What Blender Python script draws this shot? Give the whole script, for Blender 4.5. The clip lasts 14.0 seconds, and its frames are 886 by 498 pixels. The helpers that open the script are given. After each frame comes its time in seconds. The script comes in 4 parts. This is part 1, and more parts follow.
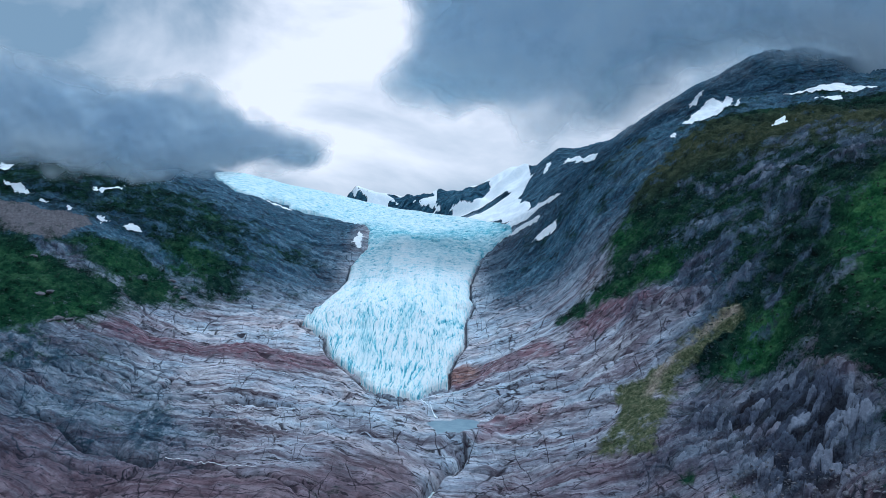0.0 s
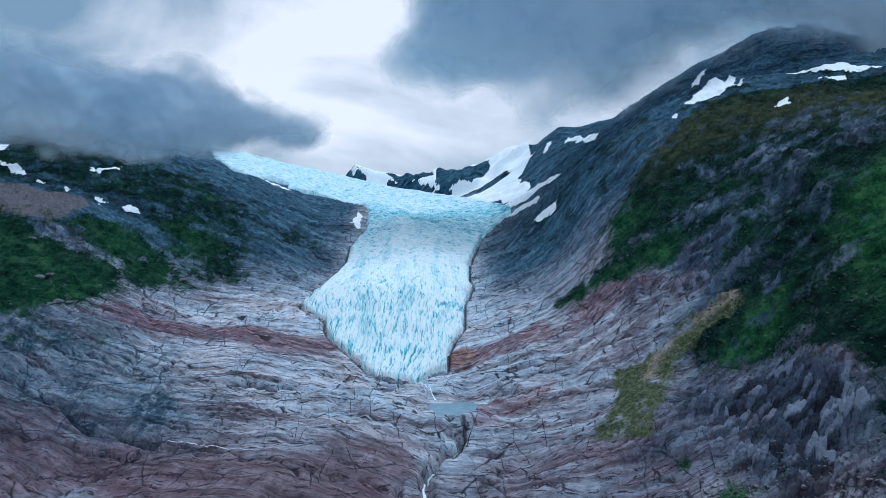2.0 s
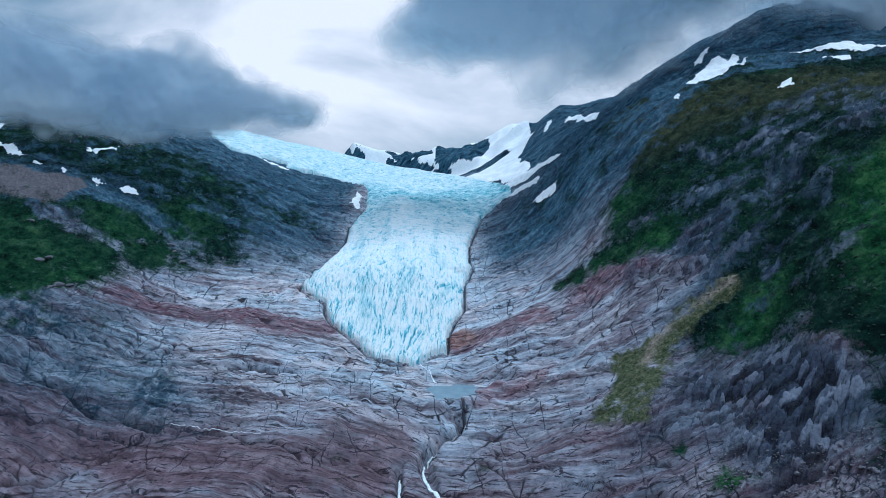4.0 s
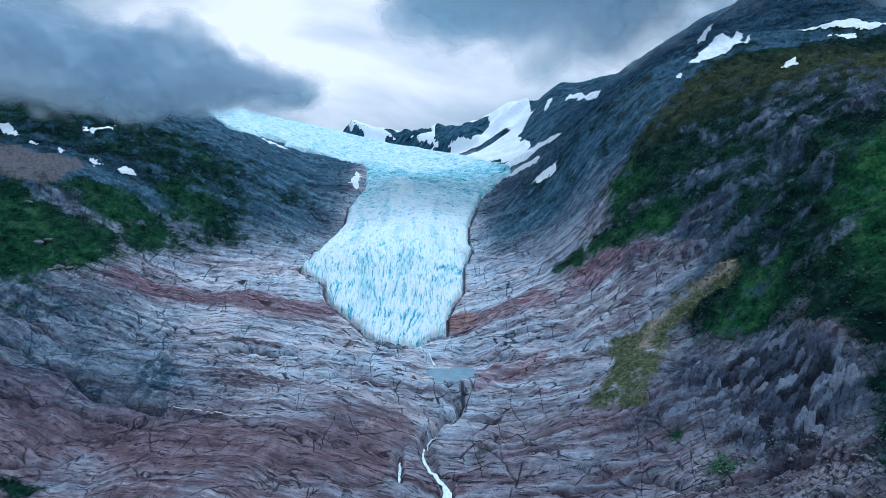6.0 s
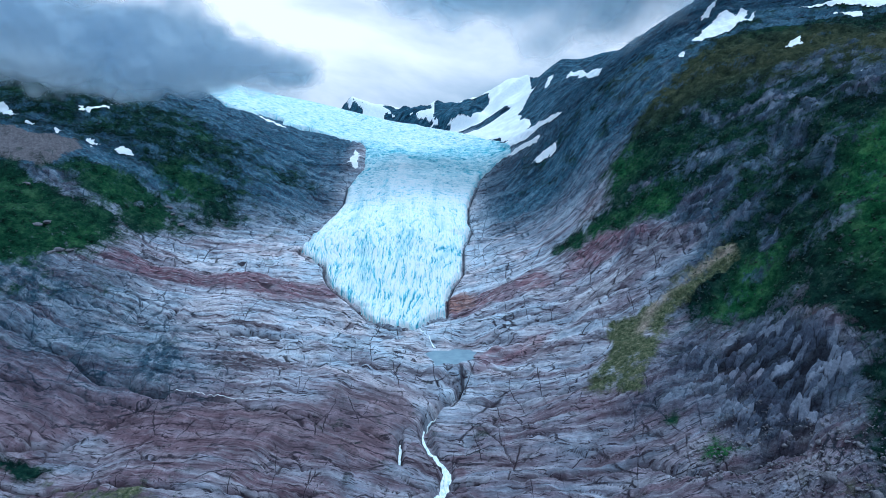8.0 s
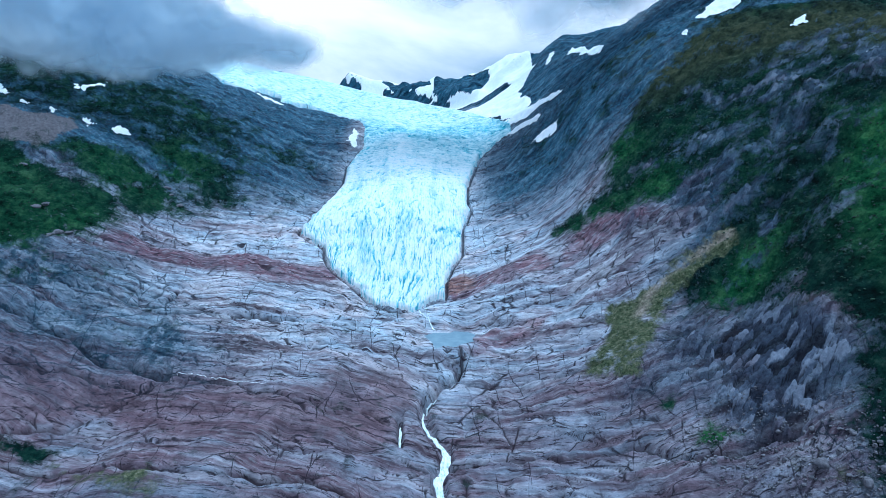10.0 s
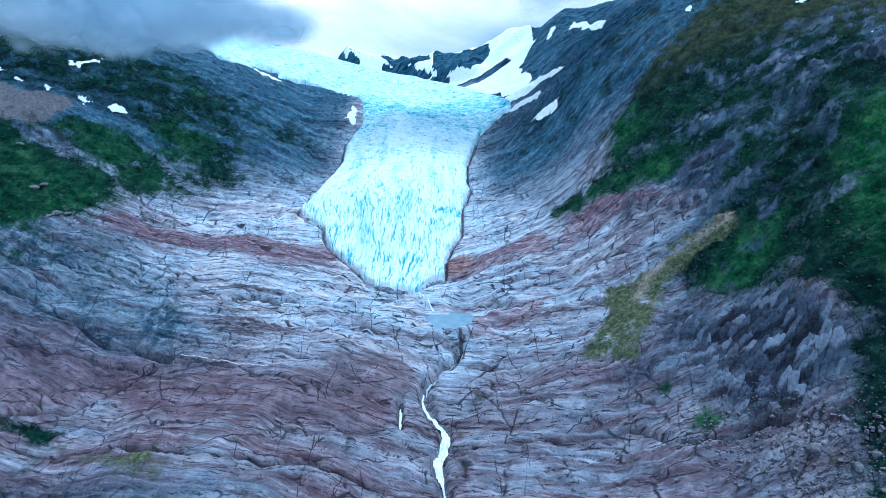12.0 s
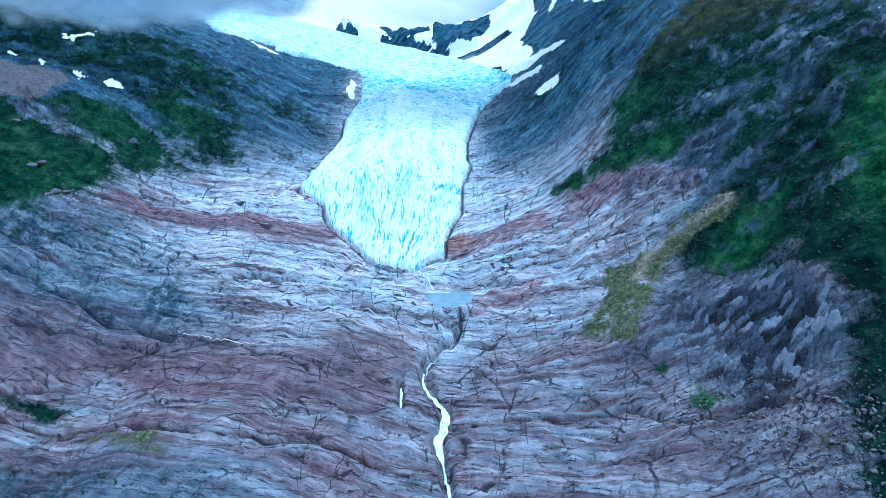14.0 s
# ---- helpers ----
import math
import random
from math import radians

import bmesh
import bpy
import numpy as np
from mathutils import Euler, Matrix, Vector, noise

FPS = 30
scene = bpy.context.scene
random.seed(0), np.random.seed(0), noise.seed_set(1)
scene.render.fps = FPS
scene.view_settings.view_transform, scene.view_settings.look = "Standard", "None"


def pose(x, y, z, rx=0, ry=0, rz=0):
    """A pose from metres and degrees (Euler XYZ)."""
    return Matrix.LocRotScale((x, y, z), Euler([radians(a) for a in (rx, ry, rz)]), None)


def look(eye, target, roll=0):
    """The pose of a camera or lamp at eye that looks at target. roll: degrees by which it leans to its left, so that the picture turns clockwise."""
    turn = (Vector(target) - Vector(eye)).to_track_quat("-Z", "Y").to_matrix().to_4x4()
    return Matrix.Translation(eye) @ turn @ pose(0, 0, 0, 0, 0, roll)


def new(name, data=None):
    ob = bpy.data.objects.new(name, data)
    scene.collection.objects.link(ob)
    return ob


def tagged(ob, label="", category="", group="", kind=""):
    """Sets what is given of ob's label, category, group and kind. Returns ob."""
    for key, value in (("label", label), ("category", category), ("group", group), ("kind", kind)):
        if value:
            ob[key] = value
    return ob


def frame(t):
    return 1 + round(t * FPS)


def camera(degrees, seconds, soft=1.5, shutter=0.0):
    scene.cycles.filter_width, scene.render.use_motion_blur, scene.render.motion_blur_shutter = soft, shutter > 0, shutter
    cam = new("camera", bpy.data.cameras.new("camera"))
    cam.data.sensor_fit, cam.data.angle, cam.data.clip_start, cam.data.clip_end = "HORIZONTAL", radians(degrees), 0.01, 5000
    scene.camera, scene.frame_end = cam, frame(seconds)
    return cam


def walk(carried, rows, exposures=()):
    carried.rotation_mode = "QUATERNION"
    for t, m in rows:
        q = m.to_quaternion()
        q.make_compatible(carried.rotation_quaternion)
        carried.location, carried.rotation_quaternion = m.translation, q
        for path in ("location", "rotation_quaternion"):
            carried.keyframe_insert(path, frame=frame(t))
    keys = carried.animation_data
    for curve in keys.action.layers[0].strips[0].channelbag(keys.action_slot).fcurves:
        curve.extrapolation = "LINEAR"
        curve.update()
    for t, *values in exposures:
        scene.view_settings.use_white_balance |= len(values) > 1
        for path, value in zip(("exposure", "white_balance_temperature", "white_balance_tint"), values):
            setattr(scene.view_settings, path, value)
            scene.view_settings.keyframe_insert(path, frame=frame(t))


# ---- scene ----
cam = camera(75.0, 14.0, soft=0.5)
# seconds, x, y, z in metres, pitch, roll, yaw in degrees; z = 0 is the meltwater pool
ROWS = [
    (0.0, -0.02, -0.01, 138.12, -0.004, 0.001, 0.001),
    (0.5, -0.13, 0.10, 139.76, -0.592, -0.008, -0.022),
    (1.0, -0.22, 0.24, 141.46, -1.186, -0.018, -0.044),
    (1.5, -0.29, 0.39, 143.20, -1.784, -0.027, -0.064),
    (2.0, -0.36, 0.56, 144.96, -2.386, -0.035, -0.083),
    (2.5, -0.41, 0.73, 146.74, -2.992, -0.043, -0.101),
    (3.0, -0.46, 0.92, 148.53, -3.601, -0.051, -0.119),
    (5.5, -0.63, 1.87, 157.42, -6.679, -0.088, -0.196),
    (6.0, -0.66, 2.07, 159.19, -7.300, -0.095, -0.211),
    (6.5, -0.69, 2.27, 160.97, -7.924, -0.102, -0.225),
    (7.0, -0.73, 2.47, 162.76, -8.549, -0.109, -0.240),
    (7.5, -0.76, 2.69, 164.56, -9.177, -0.117, -0.254),
    (8.0, -0.80, 2.90, 166.38, -9.807, -0.124, -0.269),
    (10.5, -1.03, 4.09, 175.68, -13.024, -0.167, -0.342),
    (11.0, -1.10, 4.34, 177.56, -13.685, -0.177, -0.357),
    (11.5, -1.17, 4.60, 179.43, -14.356, -0.188, -0.372),
    (12.0, -1.26, 4.84, 181.28, -15.036, -0.199, -0.386),
    (12.5, -1.36, 5.08, 183.08, -15.727, -0.211, -0.401),
    (13.0, -1.48, 5.30, 184.81, -16.431, -0.223, -0.414),
    (13.5, -1.62, 5.50, 186.44, -17.149, -0.237, -0.428),
    (14.0, -1.79, 5.66, 187.94, -17.883, -0.251, -0.440),
]
EXPOSURES = [(0.0, -0.10, 4980, 1), (3.0, -0.15, 4940, 1), (7.0, 0.03, 4750, 0), (11.0, 0.36, 4500, -2), (14.0, 0.60, 4330, -4)]
walk(cam, [(t, pose(x, y, z, 90 + pitch, roll, yaw)) for t, x, y, z, pitch, roll, yaw in ROWS], EXPOSURES)

# ---- world, sun ----
world = bpy.data.worlds.new("overcast_sky")
scene.world = world
world.use_nodes = True
wt = world.node_tree
wt.nodes.clear()


def wnode(kind, **settings):
    n = wt.nodes.new(kind)
    for key, value in settings.items():
        n.inputs[key].default_value = value
    return n


SUN_ELEVATION, SUN_ROTATION = 76, 80
sky = wt.nodes.new("ShaderNodeTexSky")
sky.sky_type, sky.sun_disc = "NISHITA", False
sky.sun_elevation, sky.sun_rotation = radians(SUN_ELEVATION), radians(SUN_ROTATION)
coord = wt.nodes.new("ShaderNodeTexCoord")
squash = wnode("ShaderNodeMapping")
squash.inputs["Scale"].default_value = (1.0, 1.0, 2.2)
billow = wnode("ShaderNodeTexNoise", Scale=2.1, Detail=7.0, Roughness=0.52, Distortion=0.35)
shape = wt.nodes.new("ShaderNodeValToRGB")
shape.color_ramp.elements[0].position, shape.color_ramp.elements[0].color = 0.38, (0.30, 0.37, 0.43, 1)
shape.color_ramp.elements[1].position, shape.color_ramp.elements[1].color = 0.62, (1.20, 1.03, 0.95, 1)
scaled = wt.nodes.new("ShaderNodeMix")
scaled.data_type, scaled.blend_type = "RGBA", "MULTIPLY"
scaled.inputs["Factor"].default_value = 1.0
scaled.inputs["B"].default_value = (0.1, 0.1, 0.1, 1)
veil = wt.nodes.new("ShaderNodeMix")
veil.data_type = "RGBA"
veil.inputs["Factor"].default_value = 0.9
back = wnode("ShaderNodeBackground", Strength=1.0)
out = wt.nodes.new("ShaderNodeOutputWorld")
wt.links.new(coord.outputs["Generated"], squash.inputs["Vector"])
wt.links.new(squash.outputs["Vector"], billow.inputs["Vector"])
lit = wt.nodes.new("ShaderNodeVectorMath")
lit.operation = "DOT_PRODUCT"
lit.inputs[1].default_value = Vector((-0.10, 1.0, 0.26)).normalized()
bias = wnode("ShaderNodeMapRange")
bias.interpolation_type = "SMOOTHSTEP"
bias.inputs["From Min"].default_value, bias.inputs["From Max"].default_value = 0.86, 0.995
bias.inputs["To Min"].default_value, bias.inputs["To Max"].default_value = -0.05, 0.05
total = wt.nodes.new("ShaderNodeMath")
wt.links.new(coord.outputs["Generated"], lit.inputs[0])
wt.links.new(lit.outputs["Value"], bias.inputs["Value"])
wt.links.new(bias.outputs["Result"], total.inputs[0])
wt.links.new(billow.outputs["Fac"], total.inputs[1])
wt.links.new(total.outputs["Value"], shape.inputs["Fac"])
wt.links.new(sky.outputs["Color"], scaled.inputs["A"])
wt.links.new(scaled.outputs["Result"], veil.inputs["A"])
wt.links.new(shape.outputs["Color"], veil.inputs["B"])
wt.links.new(veil.outputs["Result"], back.inputs["Color"])
wt.links.new(back.outputs["Background"], out.inputs["Surface"])

sun_data = bpy.data.lights.new("sun", "SUN")
sun_data.energy, sun_data.angle, sun_data.color = 2.4, radians(10), (1.0, 0.97, 0.93)
sun = new("sun", sun_data)
sun.matrix_world = look((0, 0, 900), (-math.sin(radians(SUN_ROTATION)) * 600, -math.cos(radians(SUN_ROTATION)) * 600, 900 - 600 * math.tan(radians(SUN_ELEVATION))))


# ---- materials ----
class Nodes:
    """Short helper to write a node material."""

    def __init__(self, name, roughness=0.8):
        self.mat = bpy.data.materials.new(name)
        self.mat.use_nodes = True
        self.tree = self.mat.node_tree
        self.bsdf = self.tree.nodes["Principled BSDF"]
        self.bsdf.inputs["Roughness"].default_value = roughness

    def add(self, kind, **settings):
        n = self.tree.nodes.new(kind)
        for key, value in settings.items():
            n.inputs[key].default_value = value
        return n

    def link(self, a, b):
        self.tree.links.new(a, b)

    def place(self, scale=(1, 1, 1), turn=(0, 0, 0), about=None):
        g = self.tree.nodes.new("ShaderNodeNewGeometry")
        m = self.add("ShaderNodeMapping")
        m.inputs["Scale"].default_value, m.inputs["Rotation"].default_value = scale, [radians(a) for a in turn]
        self.link(about or g.outputs["Position"], m.inputs["Vector"])
        return m.outputs["Vector"]

    def noise(self, scale, detail=5.0, rough=0.55, vector=None, distort=0.0):
        n = self.add("ShaderNodeTexNoise", Scale=scale, Detail=detail, Roughness=rough, Distortion=distort)
        self.link(vector or self.place(), n.inputs["Vector"])
        return n.outputs["Fac"]

    def cells(self, scale, vector=None, feature="DISTANCE_TO_EDGE"):
        n = self.add("ShaderNodeTexVoronoi", Scale=scale)
        n.feature = feature
        self.link(vector or self.place(), n.inputs["Vector"])
        return n.outputs["Distance"]

    def attr(self, name):
        n = self.tree.nodes.new("ShaderNodeAttribute")
        n.attribute_name = name
        return n.outputs["Fac"]

    def ramp(self, fac, *stops):
        n = self.tree.nodes.new("ShaderNodeValToRGB")
        els = n.color_ramp.elements
        while len(els) < len(stops):
            els.new(0.5)
        for e, (pos, col) in zip(els, stops):
            e.position, e.color = pos, (*col, 1) if len(col) == 3 else col
        self.link(fac, n.inputs["Fac"])
        return n.outputs["Color"]

    def grey(self, fac, lo, hi, a=0.0, b=1.0):
        n = self.add("ShaderNodeMapRange")
        n.inputs["From Min"].default_value, n.inputs["From Max"].default_value = lo, hi
        n.inputs["To Min"].default_value, n.inputs["To Max"].default_value = a, b
        self.link(fac, n.inputs["Value"])
        return n.outputs["Result"]

    def math(self, op, a, b):
        n = self.tree.nodes.new("ShaderNodeMath")
        n.operation = op
        for value, socket in ((a, n.inputs[0]), (b, n.inputs[1])):
            if isinstance(value, (int, float)):
                socket.default_value = value
            else:
                self.link(value, socket)
        return n.outputs[0]

    def mix(self, fac, a, b, mode="MIX"):
        n = self.tree.nodes.new("ShaderNodeMix")
        n.data_type, n.blend_type = "RGBA", mode
        for value, socket in ((fac, n.inputs["Factor"]), (a, n.inputs["A"]), (b, n.inputs["B"])):
            if isinstance(value, tuple):
                socket.default_value = (*value, 1)
            elif isinstance(value, (int, float)):
                socket.default_value = value
            else:
                self.link(value, socket)
        return n.outputs["Result"]

    def colour(self, c):
        self.link(c, self.bsdf.inputs["Base Color"])

    def bump(self, height, strength=0.5, distance=0.3, then=None):
        n = self.add("ShaderNodeBump", Strength=strength, Distance=distance)
        self.link(height, n.inputs["Height"])
        if then:
            self.link(then, n.inputs["Normal"])
        self.link(n.outputs["Normal"], self.bsdf.inputs["Normal"])
        return n.outputs["Normal"]


def terrain_material():
    m = Nodes("glacier_polished_rock_and_heath", 0.75)
    strata = m.attr("strata")
    sep = m.add("ShaderNodeSeparateXYZ")
    m.link(m.place(), sep.inputs["Vector"])

    def bedded(across, up):
        combine = m.add("ShaderNodeCombineXYZ")
        m.link(strata, combine.inputs["X"])
        m.link(m.math("MULTIPLY", sep.outputs["X"], across), combine.inputs["Y"])
        m.link(m.math("MULTIPLY", sep.outputs["Z"], up), combine.inputs["Z"])
        return combine.outputs["Vector"]

    wide = m.noise(0.04, 4.0, 0.55, bedded(0.07, 0.12))
    fine = m.noise(0.20, 6.0, 0.60, bedded(0.055, 0.16))
    hair = m.noise(0.75, 5.0, 0.62, bedded(0.10, 0.25))
    blotch = m.noise(0.022, 6.0, 0.62)
    patch = m.noise(0.09, 6.0, 0.65)
    grit = m.noise(0.45, 8.0, 0.75)
    pale_share, cold = m.attr("pale_share"), m.grey(m.attr("warm"), 0.0, 1.0, 1.0, 0.15)
    # beds of grey-violet and rusty gneiss
    rock = m.ramp(wide, (0.30, (0.12, 0.12, 0.16)), (0.40, (0.25, 0.225, 0.28)), (0.49, (0.38, 0.48, 0.60)), (0.58, (0.23, 0.185, 0.225)), (0.70, (0.44, 0.53, 0.64)))
    warm = m.math("ADD", m.attr("warm"), m.grey(blotch, 0.35, 0.65, -0.4, 0.45))
    rusty = m.ramp(patch, (0.30, (0.090, 0.040, 0.050)), (0.46, (0.140, 0.070, 0.085)), (0.60, (0.195, 0.115, 0.138)), (0.78, (0.28, 0.24, 0.29)))
    rock = m.mix(m.grey(warm, 0.2, 0.8, 0.0, 0.85), rock, rusty)
    rock = m.mix(m.math("MULTIPLY", m.attr("red"), m.grey(patch, 0.3, 0.6, 0.5, 1.0)), rock, (0.19, 0.070, 0.098))
    rock = m.mix(m.attr("ochre"), rock, m.ramp(patch, (0.3, (0.30, 0.13, 0.10)), (0.7, (0.46, 0.25, 0.18))))
    pale = m.math("MULTIPLY", m.grey(fine, 0.50, 0.64, 0.0, 0.75), m.grey(m.math("MAXIMUM", m.attr("warm"), m.attr("red")), 0.0, 1.0, 1.0, 0.15))
    rock = m.mix(pale, rock, (0.66, 0.70, 0.77))
    rock = m.mix(m.grey(fine, 0.45, 0.34, 0.0, 0.75), rock, (0.070, 0.058, 0.072))
    # darker and browner away from the ice: lens falloff put into the colour
    rock = m.mix(m.grey(pale_share, 0.0, 0.3, 0.45, 0.0), rock, m.ramp(patch, (0.35, (0.065, 0.042, 0.056)), (0.65, (0.170, 0.116, 0.145))))
    # rock turns paler towards the ice edge
    rock = m.mix(m.math("MULTIPLY", pale_share, m.grey(fine, 0.38, 0.56, 0.2, 0.92)), rock, m.mix(m.grey(blotch, 0.42, 0.56), (0.80, 0.74, 0.76), (0.60, 0.74, 0.86)))
    rock = m.mix(m.grey(hair, 0.435, 0.365, 0.0, 0.92), rock, (0.030, 0.026, 0.036))
    rock = m.mix(m.math("MULTIPLY", m.grey(hair, 0.54, 0.64, 0.0, 0.8), m.math("MULTIPLY", m.grey(pale_share, 0.0, 0.5, 0.4, 1.0), cold)), rock, (0.70, 0.74, 0.82))
    # joints: straight broken cracks along the beds and slanting across them
    swerve = m.noise(0.05, 3.0, 0.5)
    for size, scale, turn, thin, where in ((0.060, (0.16, 1.0, 0.8), -6, 0.027, m.grey(patch, 0.42, 0.54)), (0.050, (1.0, 0.22, 0.3), 28, 0.016, m.grey(blotch, 0.49, 0.56)), (0.13, (1.0, 0.40, 0.4), 20, 0.030, m.grey(patch, 0.57, 0.64))):
        bent = m.add("ShaderNodeVectorMath")
        bent.operation = "MULTIPLY_ADD"
        m.link(swerve, bent.inputs[0])
        bent.inputs[1].default_value = (5.0, 5.0, 3.0)
        m.link(m.place(scale, (0, 0, turn)), bent.inputs[2])
        rock = m.mix(m.math("MULTIPLY", m.grey(m.cells(size, bent.outputs["Vector"]), thin, thin * 0.3, 0.0, 0.9), where), rock, (0.018, 0.018, 0.026))
    # clefts, faults and ice rim: their inner shade is painted dark here
    rock = m.mix(m.grey(m.attr("chink_shade"), 0.25, 0.85, 0.0, 0.85), rock, (0.022, 0.020, 0.028))
    rock = m.mix(m.grey(grit, 0.43, 0.36, 0.0, 0.6), rock, (0.055, 0.048, 0.06))
    # all bare rock darkened a little, more where the noise is low
    rock = m.mix(m.grey(m.math("ADD", m.math("MULTIPLY", fine, 0.4), m.math("MULTIPLY", patch, 0.6)), 0.57, 0.43, 0.10, 0.40), rock, (0.036, 0.022, 0.029))
    rock = m.mix(m.math("MULTIPLY", m.attr("stain"), m.grey(m.noise(0.10, 7.0, 0.7, m.place((1.0, 0.6, 0.6), (0, 0, 12))), 0.44, 0.56, 0.0, 0.85)), rock, (0.014, 0.018, 0.028))
    # dark blue-grey rock, with the blue haze of distance put into its colour
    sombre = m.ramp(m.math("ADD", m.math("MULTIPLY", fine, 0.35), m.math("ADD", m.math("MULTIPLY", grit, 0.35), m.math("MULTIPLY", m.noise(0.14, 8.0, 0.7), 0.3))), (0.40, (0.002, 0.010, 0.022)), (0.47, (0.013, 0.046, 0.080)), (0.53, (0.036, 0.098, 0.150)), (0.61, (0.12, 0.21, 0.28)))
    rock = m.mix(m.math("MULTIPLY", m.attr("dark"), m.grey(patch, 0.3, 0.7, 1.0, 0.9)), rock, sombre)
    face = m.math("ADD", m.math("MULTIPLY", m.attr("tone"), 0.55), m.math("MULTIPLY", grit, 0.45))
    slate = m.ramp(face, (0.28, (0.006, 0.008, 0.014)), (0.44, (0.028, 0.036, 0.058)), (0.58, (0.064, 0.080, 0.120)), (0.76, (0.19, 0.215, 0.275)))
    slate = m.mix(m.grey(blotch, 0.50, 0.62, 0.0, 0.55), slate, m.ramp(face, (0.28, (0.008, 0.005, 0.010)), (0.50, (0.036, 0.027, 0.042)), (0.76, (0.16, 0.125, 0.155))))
    # gaps between the crag blocks get their shade as colour too
    slate = m.mix(m.grey(m.attr("chink_shade"), 0.35, 0.9, 0.0, 0.8), slate, (0.008, 0.008, 0.014))
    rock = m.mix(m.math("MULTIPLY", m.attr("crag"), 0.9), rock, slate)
    rough = m.noise(0.05, 9.0, 0.72)
    leaf = m.noise(0.35, 8.0, 0.75)
    tuft = m.noise(0.085, 7.0, 0.66)
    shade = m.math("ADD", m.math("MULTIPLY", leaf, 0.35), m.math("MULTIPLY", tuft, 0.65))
    # heath greens, with shadow depth and bluish haze put into the dark tones
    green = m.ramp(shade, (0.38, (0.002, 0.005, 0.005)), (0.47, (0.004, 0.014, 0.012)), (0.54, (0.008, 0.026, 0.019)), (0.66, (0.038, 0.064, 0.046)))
    rich = m.math("ADD", m.math("MULTIPLY", m.attr("lush"), 0.95), m.grey(m.noise(0.016, 5.0, 0.6), 0.54, 0.74, 0.0, 0.5))
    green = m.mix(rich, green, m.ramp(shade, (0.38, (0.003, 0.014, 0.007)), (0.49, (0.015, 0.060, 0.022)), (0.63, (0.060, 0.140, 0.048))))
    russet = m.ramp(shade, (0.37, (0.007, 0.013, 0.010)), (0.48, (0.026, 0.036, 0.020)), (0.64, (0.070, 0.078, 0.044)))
    moss = m.ramp(leaf, (0.36, (0.016, 0.026, 0.012)), (0.46, (0.050, 0.066, 0.034)), (0.56, (0.095, 0.104, 0.058)), (0.68, (0.21, 0.20, 0.15)))
    moss = m.mix(m.math("MULTIPLY", m.attr("track"), m.grey(patch, 0.36, 0.56, 0.35, 1.0)), moss, m.ramp(leaf, (0.36, (0.12, 0.10, 0.08)), (0.60, (0.34, 0.29, 0.24))))
    scree = m.ramp(leaf, (0.3, (0.06, 0.058, 0.068)), (0.7, (0.18, 0.17, 0.185)))
    normal = m.tree.nodes.new("ShaderNodeNewGeometry")
    up = m.add("ShaderNodeSeparateXYZ")
    m.link(normal.outputs["Normal"], up.inputs["Vector"])
    lie = m.grey(up.outputs["Z"], 0.35, 0.9, -0.25, 0.2)
    cover = m.math("ADD", m.math("ADD", m.attr("veg"), lie), m.math("ADD", m.grey(rough, 0.32, 0.68, -0.72, 0.36), m.grey(grit, 0.35, 0.65, -0.28, 0.12)))
    c = m.mix(m.grey(m.math("ADD", m.attr("scree"), m.grey(rough, 0.3, 0.7, -0.4, 0.4)), 0.4, 0.6), rock, scree)
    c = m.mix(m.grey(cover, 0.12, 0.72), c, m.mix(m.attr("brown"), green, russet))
    c = m.mix(m.grey(m.math("ADD", m.attr("moss"), m.grey(rough, 0.3, 0.7, -0.95, 0.33)), 0.3, 0.75), c, moss)
    m.colour(c)
    m.link(m.grey(cover, 0.4, 0.6, 0.85, 1.0), m.bsdf.inputs["Roughness"])
    m.bsdf.inputs["Specular IOR Level"].default_value = 0.06
    calm = m.grey(m.attr("dark"), 0.0, 1.0, 1.0, 0.2)
    n = m.bump(m.math("MULTIPLY", fine, calm), 0.9, 2.0)
    n = m.bump(m.math("MULTIPLY", hair, calm), 0.5, 0.8, n)
    n = m.bump(patch, 0.6, 2.5, n)
    n = m.bump(shade, 0.4, 2.0, n)
    m.bump(grit, 0.7, 1.3, n)
    return m.mat


